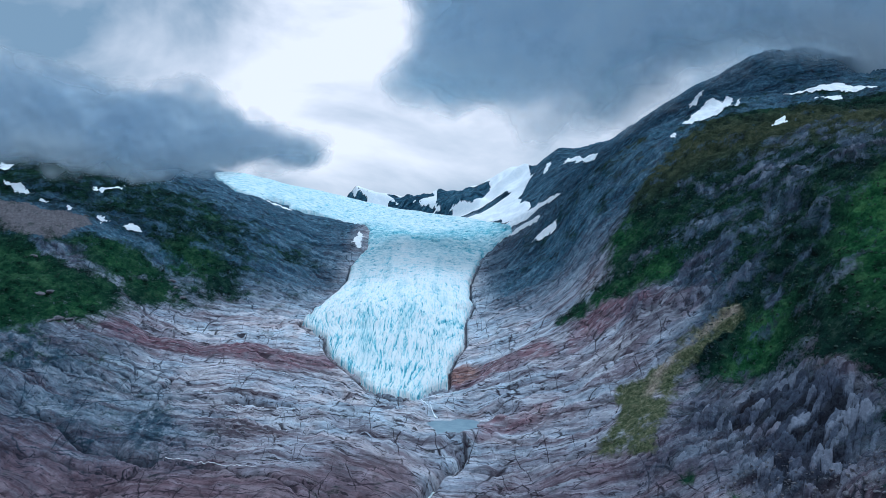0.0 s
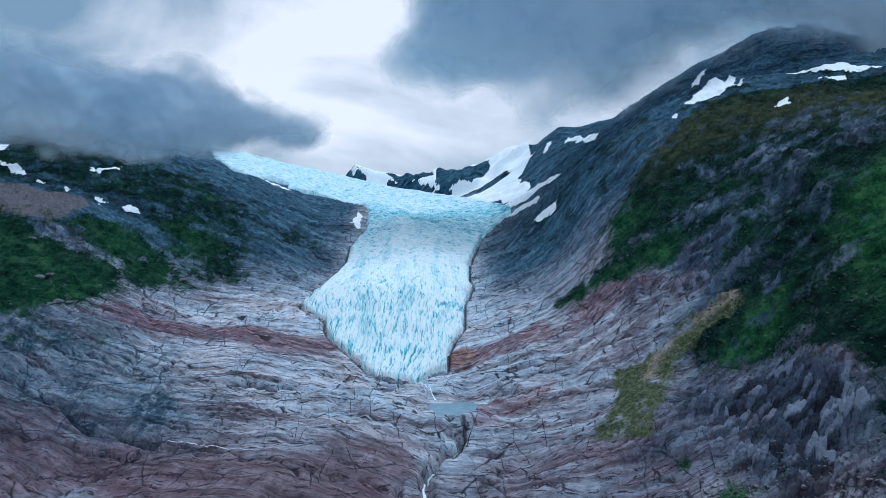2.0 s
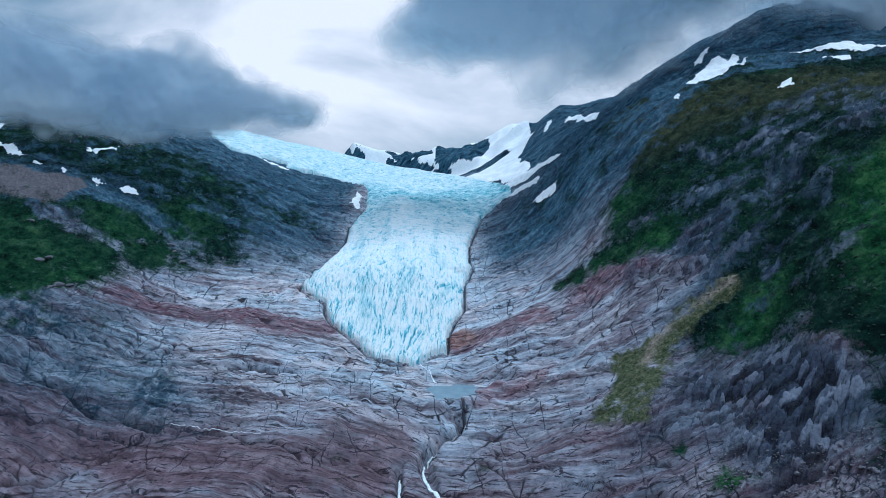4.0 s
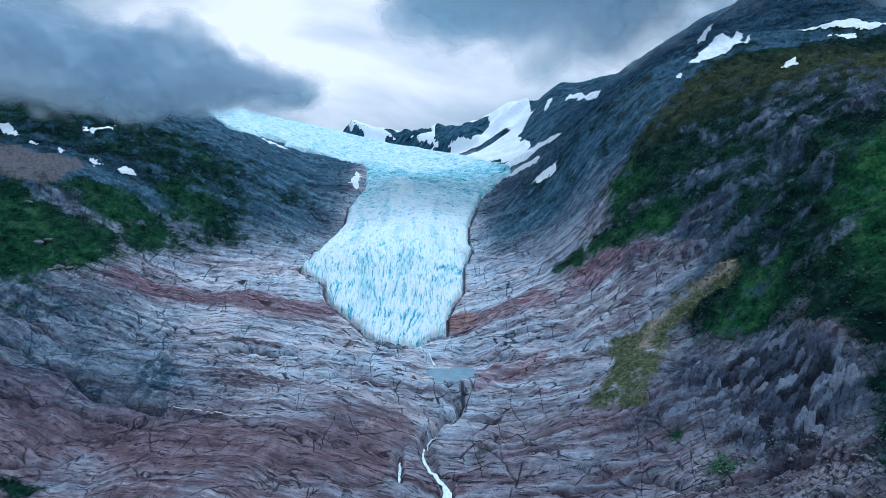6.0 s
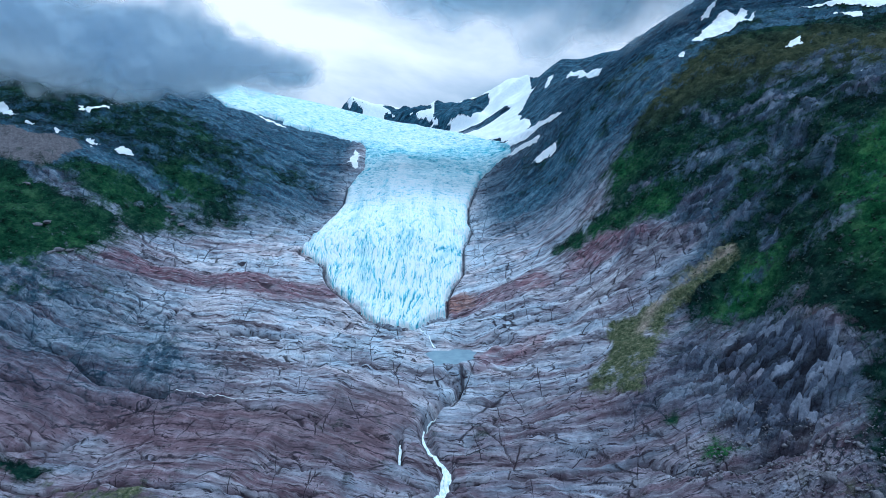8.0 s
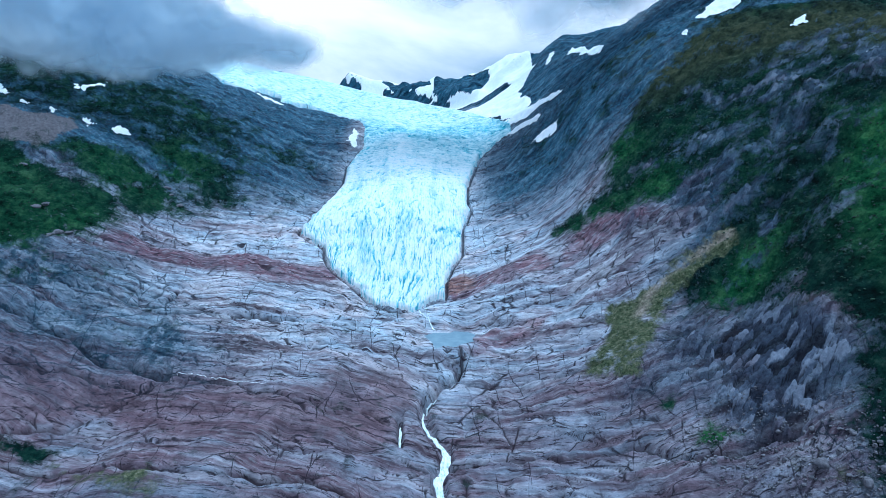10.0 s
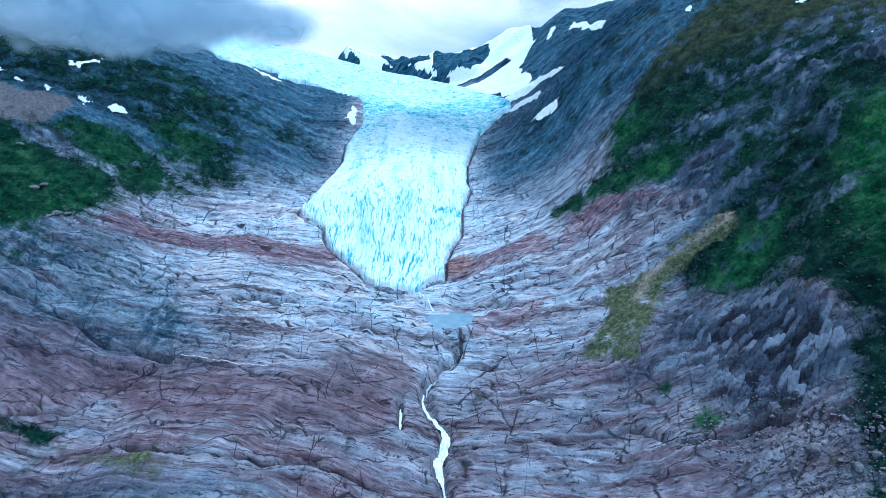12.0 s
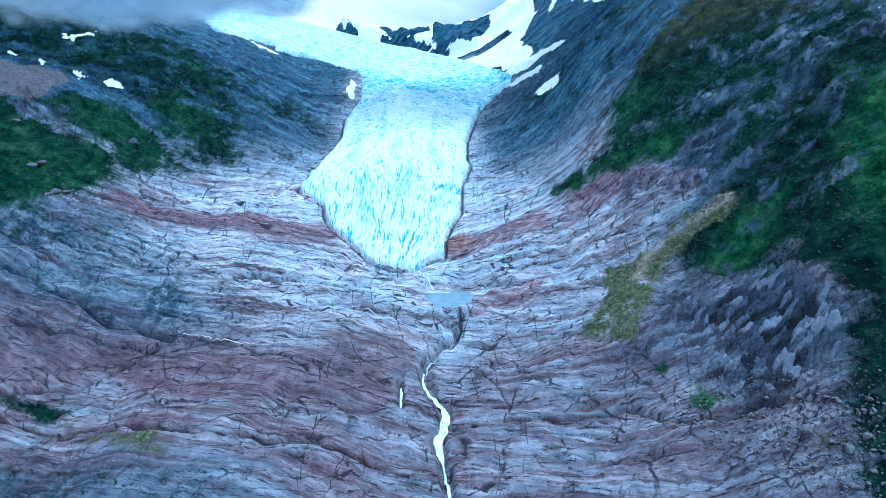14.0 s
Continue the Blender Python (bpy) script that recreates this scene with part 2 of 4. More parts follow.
def ice_material():
    m = Nodes("glacier_ice", 0.45)
    deep = m.attr("deep")
    m.bsdf.inputs["Specular IOR Level"].default_value = 0.2
    grime = m.noise(0.05, 6.0, 0.62)
    grain = m.noise(0.7, 6.0, 0.7)
    down = m.noise(0.60, 5.0, 0.68, m.place((1.0, 0.13, 0.13), (0, 0, 4)), 0.5)
    over = m.noise(0.30, 6.0, 0.70, m.place((0.30, 0.75, 0.5), (0, 0, -3)), 0.8)
    streak = m.mix(m.attr("across"), down, over)
    # blue ice in the cracks, their shade put into the deepest tones
    c = m.ramp(m.math("ADD", m.math("MULTIPLY", deep, 0.55), m.grey(streak, 0.32, 0.68, 0.34, -0.24)), (0.06, (0.84, 0.91, 0.93)), (0.20, (0.50, 0.77, 0.84)), (0.38, (0.16, 0.50, 0.63)), (0.80, (0.018, 0.14, 0.23)))
    c = m.mix(m.math("MULTIPLY", m.attr("blue"), m.grey(grime, 0.35, 0.6, 0.6, 1.0)), c, m.ramp(streak, (0.38, (0.020, 0.24, 0.34)), (0.49, (0.11, 0.50, 0.62)), (0.61, (0.62, 0.86, 0.90))))
    c = m.mix(m.grey(streak, 0.39, 0.33, 0.0, 0.85), c, (0.04, 0.16, 0.26))
    c = m.mix(m.grey(grain, 0.58, 0.68, 0.0, 0.6), c, (0.10, 0.30, 0.40))
    m.colour(c)
    n = m.bump(streak, 1.0, 2.2)
    m.bump(grain, 0.8, 0.8, n)
    return m.mat


def plain_material(name, a, b, scale, rough=0.8, bump=0.4, distance=0.3):
    m = Nodes(name, rough)
    f = m.noise(scale, 7.0, 0.65)
    m.bsdf.inputs["Specular IOR Level"].default_value = 0.1
    m.colour(m.ramp(f, (0.3, a), (0.7, b)))
    m.bump(f, bump, distance)
    return m.mat


TERRAIN = terrain_material()
ICE = ice_material()
SNOW = plain_material("old_snow", (0.74, 0.79, 0.84), (0.9, 0.92, 0.93), 0.25, 0.7, 0.5, 0.6)
BOULDER = plain_material("lichen_grey_boulder", (0.06, 0.06, 0.072), (0.20, 0.195, 0.22), 0.9, 0.85, 0.6, 0.3)
DARK_ROCK = plain_material("dark_nunatak_rock", (0.03, 0.045, 0.065), (0.10, 0.115, 0.14), 0.12, 0.85, 0.8, 2.0)


def leaf_material():
    m = Nodes("heath_leaves", 0.9)
    g = m.tree.nodes.new("ShaderNodeNewGeometry")
    f = m.noise(0.02, 5.0, 0.6)
    mixed = m.math("ADD", m.math("MULTIPLY", g.outputs["Random Per Island"], 0.5), m.grey(f, 0.35, 0.65, 0.0, 0.5))
    # leaf greens darkened and blued to carry shadow and haze
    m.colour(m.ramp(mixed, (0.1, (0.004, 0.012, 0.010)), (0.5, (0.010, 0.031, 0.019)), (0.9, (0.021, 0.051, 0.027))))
    m.bump(m.noise(1.5, 4.0), 0.7, 0.4)
    return m.mat


LEAVES = leaf_material()


def foam_material():
    m = Nodes("white_water", 0.4)
    f = m.noise(0.8, 6.0, 0.7, m.place((1.0, 0.4, 0.6)))
    m.colour(m.ramp(f, (0.30, (0.25, 0.42, 0.50)), (0.45, (0.70, 0.80, 0.84)), (0.6, (0.92, 0.95, 0.96))))
    m.bump(f, 0.8, 0.6)
    return m.mat


def water_material():
    m = Nodes("milky_meltwater", 0.3)
    f = m.noise(0.12, 5.0, 0.6)
    m.colour(m.ramp(f, (0.35, (0.12, 0.20, 0.26)), (0.65, (0.20, 0.29, 0.35))))
    m.bump(m.noise(1.2, 3.0), 0.15, 0.1)
    return m.mat


def cloud_material():
    m = Nodes("cloud_mist", 1.0)
    wisp = m.noise(0.011, 4.0, 0.5)
    share = m.grey(m.math("ADD", m.attr("mist"), m.grey(wisp, 0.3, 0.7, -0.22, 0.22)), 0.22, 0.95)
    diffuse, glow, both = m.add("ShaderNodeBsdfDiffuse"), m.add("ShaderNodeBsdfTranslucent"), m.add("ShaderNodeMixShader", Fac=0.62)
    clear, blend = m.tree.nodes.new("ShaderNodeBsdfTransparent"), m.tree.nodes.new("ShaderNodeMixShader")
    tone = m.ramp(wisp, (0.3, (0.68, 0.80, 0.90)), (0.7, (0.84, 0.92, 0.97)))
    for n in (diffuse, glow):
        m.link(tone, n.inputs["Color"])
    m.link(diffuse.outputs["BSDF"], both.inputs[1])
    m.link(glow.outputs["BSDF"], both.inputs[2])
    m.link(share, blend.inputs["Fac"])
    m.link(clear.outputs["BSDF"], blend.inputs[1])
    m.link(both.outputs["Shader"], blend.inputs[2])
    m.link(blend.outputs["Shader"], m.tree.nodes["Material Output"].inputs["Surface"])
    return m.mat


FOAM, WATER, MIST = foam_material(), water_material(), cloud_material()


# ---- the lie of the land ----
ACROSS = [-2600, -1200, -700, -480, -360, -260, -170, -90, -30, 20, 70, 130, 190, 250, 330, 450, 700, 1300, 2600]
SECTIONS = [
    (-2600, [286, 118, 58, 14, -10, -26, -38, -46, -49, -50, -50, -44, -32, -13, 29, 116, 250, 298, 402]),
    (-900, [286, 118, 58, 14, -10, -26, -38, -46, -49, -50, -50, -44, -32, -13, 29, 116, 250, 298, 402]),
    (-200, [286, 118, 58, 14, -10, -26, -38, -46, -49, -50, -50, -44, -32, -13, 29, 116, 250, 298, 402]),
    (100, [290, 122, 62, 3, -23, -34, -38, -40, -41, -44, -46, -42, -24, 20, 95, 176, 279, 327, 431]),
    (230, [305, 137, 77, 10, -24, -37, -31, -29, -30, -33, -32, -21, 13, 64, 125, 192, 290, 338, 442]),
    (300, [318, 150, 90, 22, -17, -36, -21, -22, -30, -35, -24, 4, 47, 101, 154, 210, 298, 346, 450]),
    (370, [336, 168, 108, 42, 2, -21, -13, -7, -15, -22, -8, 22, 49, 120, 182, 232, 307, 355, 459]),
    (440, [357, 189, 129, 72, 32, 9, 14, 12, 2, -3, 7, 35, 79, 139, 206, 252, 317, 365, 469]),
    (520, [383, 215, 155, 113, 78, 40, 35, 22, 9, 14, 31, 64, 115, 171, 230, 271, 329, 377, 481]),
    (620, [414, 246, 186, 160, 121, 74, 61, 59, 50, 45, 56, 96, 163, 217, 267, 291, 348, 396, 500]),
    (740, [447, 279, 219, 216, 181, 141, 97, 91, 94, 93, 104, 148, 219, 275, 307, 332, 382, 430, 534]),
    (880, [506, 338, 278, 260, 223, 191, 167, 162, 153, 153, 164, 196, 250, 288, 345, 405, 395, 430, 500]),
    (1040, [563, 395, 335, 295, 260, 226, 196, 187, 189, 199, 217, 251, 296, 316, 340, 415, 395, 430, 500]),
    (1250, [578, 410, 350, 312, 284, 262, 245, 234, 234, 242, 257, 274, 290, 325, 342, 380, 370, 420, 480]),
    (1600, [527, 359, 299, 272, 258, 240, 226, 220, 218, 217, 223, 230, 237, 245, 254, 269, 299, 371, 523]),
    (2600, [120, 120, 120, 120, 120, 120, 120, 120, 120, 120, 120, 120, 120, 120, 120, 120, 120, 120, 120]),
]


def hermite(knots, values, q):
    """Smooth curve through values at the knots, along the last axis, at the places q."""
    knots, values = np.asarray(knots, float), np.asarray(values, float)
    slope = np.gradient(values, knots, axis=-1)
    i = np.clip(np.searchsorted(knots, q) - 1, 0, len(knots) - 2)
    h = knots[i + 1] - knots[i]
    s = np.clip((q - knots[i]) / h, 0, 1)
    a, b, c, d = values[..., i], values[..., i + 1], slope[..., i] * h, slope[..., i + 1] * h
    return (2 * s**3 - 3 * s**2 + 1) * a + (s**3 - 2 * s**2 + s) * c + (3 * s**2 - 2 * s**3) * b + (s**3 - s**2) * d


def base_height(x, y):
    """Height of the smooth land at flat arrays x, y."""
    along = np.array([s[0] for s in SECTIONS], float)
    heights = np.array([s[1] for s in SECTIONS], float)
    slope = np.gradient(heights, along, axis=0)
    i = np.clip(np.searchsorted(along, y) - 1, 0, len(along) - 2)
    h = along[i + 1] - along[i]
    s = np.clip((y - along[i]) / h, 0, 1)
    z = np.zeros_like(x)
    parts = []
    knots = np.array(ACROSS, float)
    for table in (heights, slope):
        side = np.gradient(table, knots, axis=1)
        j = np.clip(np.searchsorted(knots, x) - 1, 0, len(knots) - 2)
        w = knots[j + 1] - knots[j]
        u = np.clip((x - knots[j]) / w, 0, 1)
        for row in (i, i + 1):
            parts.append((2 * u**3 - 3 * u**2 + 1) * table[row, j] + (u**3 - 2 * u**2 + u) * side[row, j] * w
                         + (3 * u**2 - 2 * u**3) * table[row, j + 1] + (u**3 - u**2) * side[row, j + 1] * w)
    a, b, c, d = parts
    z = (2 * s**3 - 3 * s**2 + 1) * a + (s**3 - 2 * s**2 + s) * c * h + (3 * s**2 - 2 * s**3) * b + (s**3 - s**2) * d * h
    return z


LATTICE = np.random.RandomState(7).rand(256, 256)


def grain(x, y):
    """Value noise, 0 to 1, one cell a unit."""
    xi, yi = np.floor(x).astype(int), np.floor(y).astype(int)
    u, v = x - xi, y - yi
    u, v = u * u * u * (u * (u * 6 - 15) + 10), v * v * v * (v * (v * 6 - 15) + 10)
    a, b = LATTICE[xi & 255, yi & 255], LATTICE[(xi + 1) & 255, yi & 255]
    c, d = LATTICE[xi & 255, (yi + 1) & 255], LATTICE[(xi + 1) & 255, (yi + 1) & 255]
    return (a * (1 - u) + b * u) * (1 - v) + (c * (1 - u) + d * u) * v


def fbm(x, y, octaves=5, gain=0.5, seed=0.0):
    """Layered noise round 0, about -0.5 to 0.5."""
    total, amp, norm = 0.0, 1.0, 0.0
    for k in range(octaves):
        total = total + amp * (grain(x * 2**k + 17.3 * k + seed, y * 2**k + 9.1 * k + seed * 1.7) - 0.5)
        norm += amp
        amp *= gain
    return total / norm * 1.5


def ridged(x, y, octaves=4, seed=0.0):
    """Sharp crests, 0 to 1."""
    total, amp, norm = 0.0, 1.0, 0.0
    for k in range(octaves):
        total = total + amp * (1 - np.abs(2 * grain(x * 2**k + 5.7 * k + seed, y * 2**k + 13.9 * k + seed) - 1))
        norm += amp
        amp *= 0.5
    return total / norm


def blocks_of(x, y, seed=0):
    """Cells of broken rock, one a unit: a height for each block, and the distance from its nearest gap."""
    xi, yi = np.floor(x).astype(int), np.floor(y).astype(int)
    first, second, high = np.full(x.shape, 9.0), np.full(x.shape, 9.0), np.zeros(x.shape)
    for i in (-1, 0, 1):
        for j in (-1, 0, 1):
            a, b = (xi + i + seed) & 255, (yi + j + seed * 3) & 255
            d = np.hypot(xi + i + LATTICE[a, b] - x, yi + j + LATTICE[b, a] - y)
            near = d < first
            second = np.where(near, first, np.minimum(second, d))
            high = np.where(near, LATTICE[(a * 7 + 3) & 255, (b * 5 + 1) & 255], high)
            first = np.minimum(first, d)
    return high, second - first


def inside(x, y, outline, reach=150.0):
    """Distance in metres to a closed outline on the plan, positive inside it, no lower than -reach."""
    p = np.array(outline, float)
    lo, hi = p.min(0) - reach, p.max(0) + reach
    whole = np.full(x.shape, -reach)
    close = (x > lo[0]) & (x < hi[0]) & (y > lo[1]) & (y < hi[1])
    x, y = x[close], y[close]
    best, odd = np.full(x.shape, 1e9), np.zeros(x.shape, bool)
    for (ax, ay), (bx, by) in zip(p, np.roll(p, -1, axis=0)):
        dx, dy = bx - ax, by - ay
        s = np.clip(((x - ax) * dx + (y - ay) * dy) / (dx * dx + dy * dy + 1e-9), 0, 1)
        best = np.minimum(best, np.hypot(x - ax - s * dx, y - ay - s * dy))
        if ay != by:
            odd ^= ((ay > y) != (by > y)) & (x < ax + (y - ay) * dx / dy)
    whole[close] = np.maximum(np.where(odd, best, -best), -reach)
    return whole


def beside(x, y, line, reach=120.0):
    """Distance to an open line on the plan (reach at most), and how far along it (0 to 1)."""
    p = np.array(line, float)
    lo, hi = p.min(0) - reach, p.max(0) + reach
    far, whole_way = np.full(x.shape, reach), np.zeros(x.shape)
    close = (x > lo[0]) & (x < hi[0]) & (y > lo[1]) & (y < hi[1])
    x, y = x[close], y[close]
    best, way = np.full(x.shape, reach), np.zeros(x.shape)
    n = len(line) - 1
    for k in range(n):
        (ax, ay), (bx, by) = line[k], line[k + 1]
        dx, dy = bx - ax, by - ay
        s = np.clip(((x - ax) * dx + (y - ay) * dy) / (dx * dx + dy * dy + 1e-9), 0, 1)
        d = np.hypot(x - ax - s * dx, y - ay - s * dy)
        way = np.where(d < best, (k + s) / n, way)
        best = np.minimum(best, d)
    far[close], whole_way[close] = best, way
    return far, whole_way


def soft(d, width):
    """0 to 1 across an edge of that width."""
    return np.clip(d / width + 0.5, 0, 1)


ICE_EDGE = [(-26, 500), (-45, 500), (-58, 506), (-67, 514), (-85, 529), (-97, 538), (-107, 550), (-116, 571), (-118, 585), (-132, 595), (-148, 604), (-147, 629), (-139, 685), (-125, 749), (-125, 784), (-108, 824), (-113, 885),
            (-169, 969), (-215, 990), (-235, 965), (-252, 945), (-262, 985), (-290, 990), (-300, 950), (-322, 948), (-350, 960), (-392, 1000), (-415, 1050), (-400, 1150), (-300, 1210), (-215, 1225), (-129, 1196),
            (-48, 1152), (0, 1072), (61, 950), (102, 861), (100, 834), (80, 830), (55, 810), (34, 744), (32, 706), (36, 680), (24, 649), (22, 595), (5, 558), (4, 530), (-10, 525), (-18, 514)]
RED_BEDS = [[(-327, 536), (-301, 555), (-197, 552), (-104, 546), (-93, 531), (-144, 518), (-224, 527), (-297, 529)],
            [(7, 551), (36, 554), (94, 544), (98, 522), (49, 526), (8, 526)],
            [(118, 536), (142, 544), (165, 530), (187, 492), (172, 492), (156, 504), (131, 507), (116, 514)],
            [(27, 452), (52, 460), (96, 456), (76, 444), (28, 433)]]
HEATH = [[(-540, 635), (-468, 622), (-427, 612), (-357, 591), (-332, 588), (-317, 558), (-326, 532), (-339, 520), (-364, 504), (-385, 490), (-420, 450), (-560, 430)],
         [(-423, 628), (-400, 654), (-373, 658), (-336, 656), (-293, 630), (-267, 616), (-314, 585), (-338, 602), (-384, 615)],
         [(-366, 693), (-327, 722), (-273, 717), (-236, 704), (-222, 658), (-249, 632), (-291, 640), (-318, 670)],
         [(113, 568), (142, 558), (171, 542), (205, 514), (250, 540), (190, 600), (150, 590)],
         [(-1200, 1000), (-700, 900), (-451, 850), (-381, 858), (-250, 812), (-237, 724), (-300, 676), (-367, 690), (-415, 691), (-560, 680), (-1200, 600)],
         [(115, 572), (152, 583), (177, 612), (219, 646), (275, 674), (336, 690), (480, 660), (900, 600), (900, -100), (300, 60), (186, 180), (180, 225), (196, 262), (206, 296), (206, 321), (197, 342), (178, 374), (161, 390), (167, 430), (202, 434), (210, 460), (180, 503), (143, 528)],
         [(148, 295), (158, 283), (168, 274), (168, 269), (154, 273), (136, 283), (138, 289)],
         [(-310, 340), (-268, 341), (-252, 340), (-232, 349), (-252, 334), (-285, 336), (-310, 335)],
         [(128, 314), (135, 318), (139, 314), (134, 309)],
         [(208, 335), (213, 297), (222, 275), (270, 270), (310, 330), (235, 360)]]
MOSS = [[(215, 420), (205, 418), (191, 417), (174, 408), (152, 385), (137, 361), (125, 347), (114, 357), (96, 374), (112, 390), (124, 410), (128, 432), (146, 427), (171, 428), (193, 426), (207, 427)],
        [(-241, 327), (-196, 306), (-158, 296), (-130, 292), (-121, 285), (-158, 283), (-183, 287), (-220, 304)],
        [(166, 262), (196, 238), (210, 236), (190, 226), (168, 248)],
        [(158, 424), (188, 438), (218, 432), (216, 416), (186, 406), (160, 400)]]
LUSH = [[(171, 537), (190, 543), (207, 519), (205, 494), (190, 497), (178, 519)], [(122, 562), (149, 562), (174, 540), (166, 530), (140, 545)],
        [(269, 391), (310, 425), (420, 430), (420, 280), (246, 300), (245, 345)], [(165, 608), (187, 606), (196, 579), (168, 576)],
        [(-454, 604), (-422, 607), (-381, 584), (-337, 574), (-316, 552), (-338, 502), (-376, 486), (-560, 480), (-560, 610)],
        [(-408, 632), (-396, 665), (-364, 662), (-327, 648), (-294, 626), (-276, 609), (-308, 604), (-343, 607), (-384, 620)],
        [(-354, 668), (-324, 702), (-285, 721), (-266, 683), (-282, 641), (-312, 655)],
        [(148, 295), (158, 283), (168, 274), (154, 273), (136, 283)], [(180, 385), (215, 405), (235, 390), (215, 365), (190, 365)]]
TAN_TRACK = [(214, 424), (203, 426), (189, 426), (172, 423), (155, 415), (146, 405)]
SCREE = [(-560, 665), (-421, 679), (-406, 671), (-423, 622), (-540, 629)]
CLIFF = [(114, 338), (134, 352), (145, 370), (165, 388), (178, 374), (172, 349), (188, 356), (206, 353), (208, 327), (212, 307), (220, 292), (212, 276), (197, 270), (184, 266), (172, 267), (160, 276), (148, 303), (132, 318), (118, 325)]
RUST = [[(169, 342), (186, 352), (195, 341), (189, 332), (172, 330)], [(215, 343), (221, 338), (216, 321), (210, 319)]]
CRAG_ZONES = [[(281, 570), (305, 573), (331, 569), (359, 548), (377, 517), (440, 480), (400, 430), (329, 447), (316, 477), (302, 514), (285, 547)],
              [(272, 541), (285, 536), (296, 502), (309, 472), (298, 434), (278, 418), (265, 429), (254, 444), (247, 482), (264, 487)],
              [(222, 541), (234, 541), (250, 500), (239, 466), (226, 455), (215, 454), (204, 440), (191, 461), (191, 485), (205, 495), (212, 520)]]
SPUR = [(300, 434), (283, 428), (273, 430), (258, 430), (237, 435), (219, 438), (203, 437)]
NICHE = [(272, 490), (290, 458), (271, 432), (257, 456)]
STAINS = [[(-430, 505), (-360, 515), (-318, 502), (-300, 480), (-330, 462), (-430, 455)], [(-316, 458), (-282, 462), (-263, 430), (-253, 417), (-283, 426), (-302, 439)], [(-240, 452), (-205, 440), (-192, 402), (-222, 410)]]
POOL = [(-14, 459), (-6, 466), (6, 465), (12, 470), (24, 467), (30, 461), (26, 452), (27, 445), (17, 440), (12, 433), (3, 436), (-4, 430), (-6, 441)]
STREAM = [(14, 437), (16, 421), (9, 407), (-5, 396), (-12, 376), (-12, 365), (-6, 351), (2, 344), (3, 331), (-2, 317), (0, 298), (5, 269), (8, 225), (4, 150), (0, 0)]
WARM = [[(-420, 440), (-279, 426), (-190, 400), (-90, 385), (-59, 400), (-13, 412), (-8, 377), (-16, 354), (-30, 310), (-187, 330), (-228, 350), (-297, 345), (-420, 340)],
        [(20, 400), (70, 405), (120, 380), (110, 340), (60, 325), (10, 340)],
        [(-230, 290), (-140, 283), (-130, 262), (-240, 255)]]
SLABS = [(117, 534), (150, 547), (170, 524), (192, 497), (201, 476), (214, 465), (208, 442), (192, 439), (172, 443), (146, 440), (127, 436), (99, 446), (87, 481), (83, 518)]
OCHRE = [(7, 540), (5, 558), (19, 561), (35, 556), (31, 540), (18, 536)]
BROWN_HEATH = [(238, 770), (305, 680), (434, 600), (600, 560), (600, 480), (374, 487), (297, 588), (216, 638)]
PALE_BEDS = [(-285, 495), (-250, 520), (-120, 520), (-60, 470), (-100, 440), (-180, 445), (-260, 455), (-285, 465)]
DARK_BEDS = [(-430, 525), (-310, 530), (-215, 480), (-170, 415), (-250, 395), (-430, 415)]
RED_CLIFF = [(204, 503), (243, 505), (236, 465), (197, 455)]
CRAGS = [(6, [(228, 402), (236, 417), (255, 411), (271, 411), (287, 424), (300, 450)]), (11, [(248, 599), (262, 552), (293, 537), (307, 481), (333, 456)]),
         (9, [(255, 492), (272, 462), (268, 425)]), (10, [(200, 490), (222, 500), (240, 482)]), (5, [(160, 505), (190, 470), (206, 452)]), (6, [(185, 560), (205, 540), (222, 535)]),
         (5, [(-400, 560), (-372, 545), (-340, 520)]), (8, [(-427, 616), (-396, 606), (-358, 592)]), (5, [(-343, 658), (-310, 651), (-287, 632), (-263, 620)]), (6, [(-338, 602), (-326, 586), (-308, 582)])]
SUMMITS = [(222, 1042, 10, 34), (580, 905, 34, 70), (480, 880, 12, 60), (-690, 950, 30, 120)]
NUNATAK = [(-215, 1262), (-190, 1225), (-97, 1196), (-15, 1125), (17, 1072), (66, 1040), (120, 1060), (175, 1075), (160, 1230), (20, 1300), (-120, 1310)]
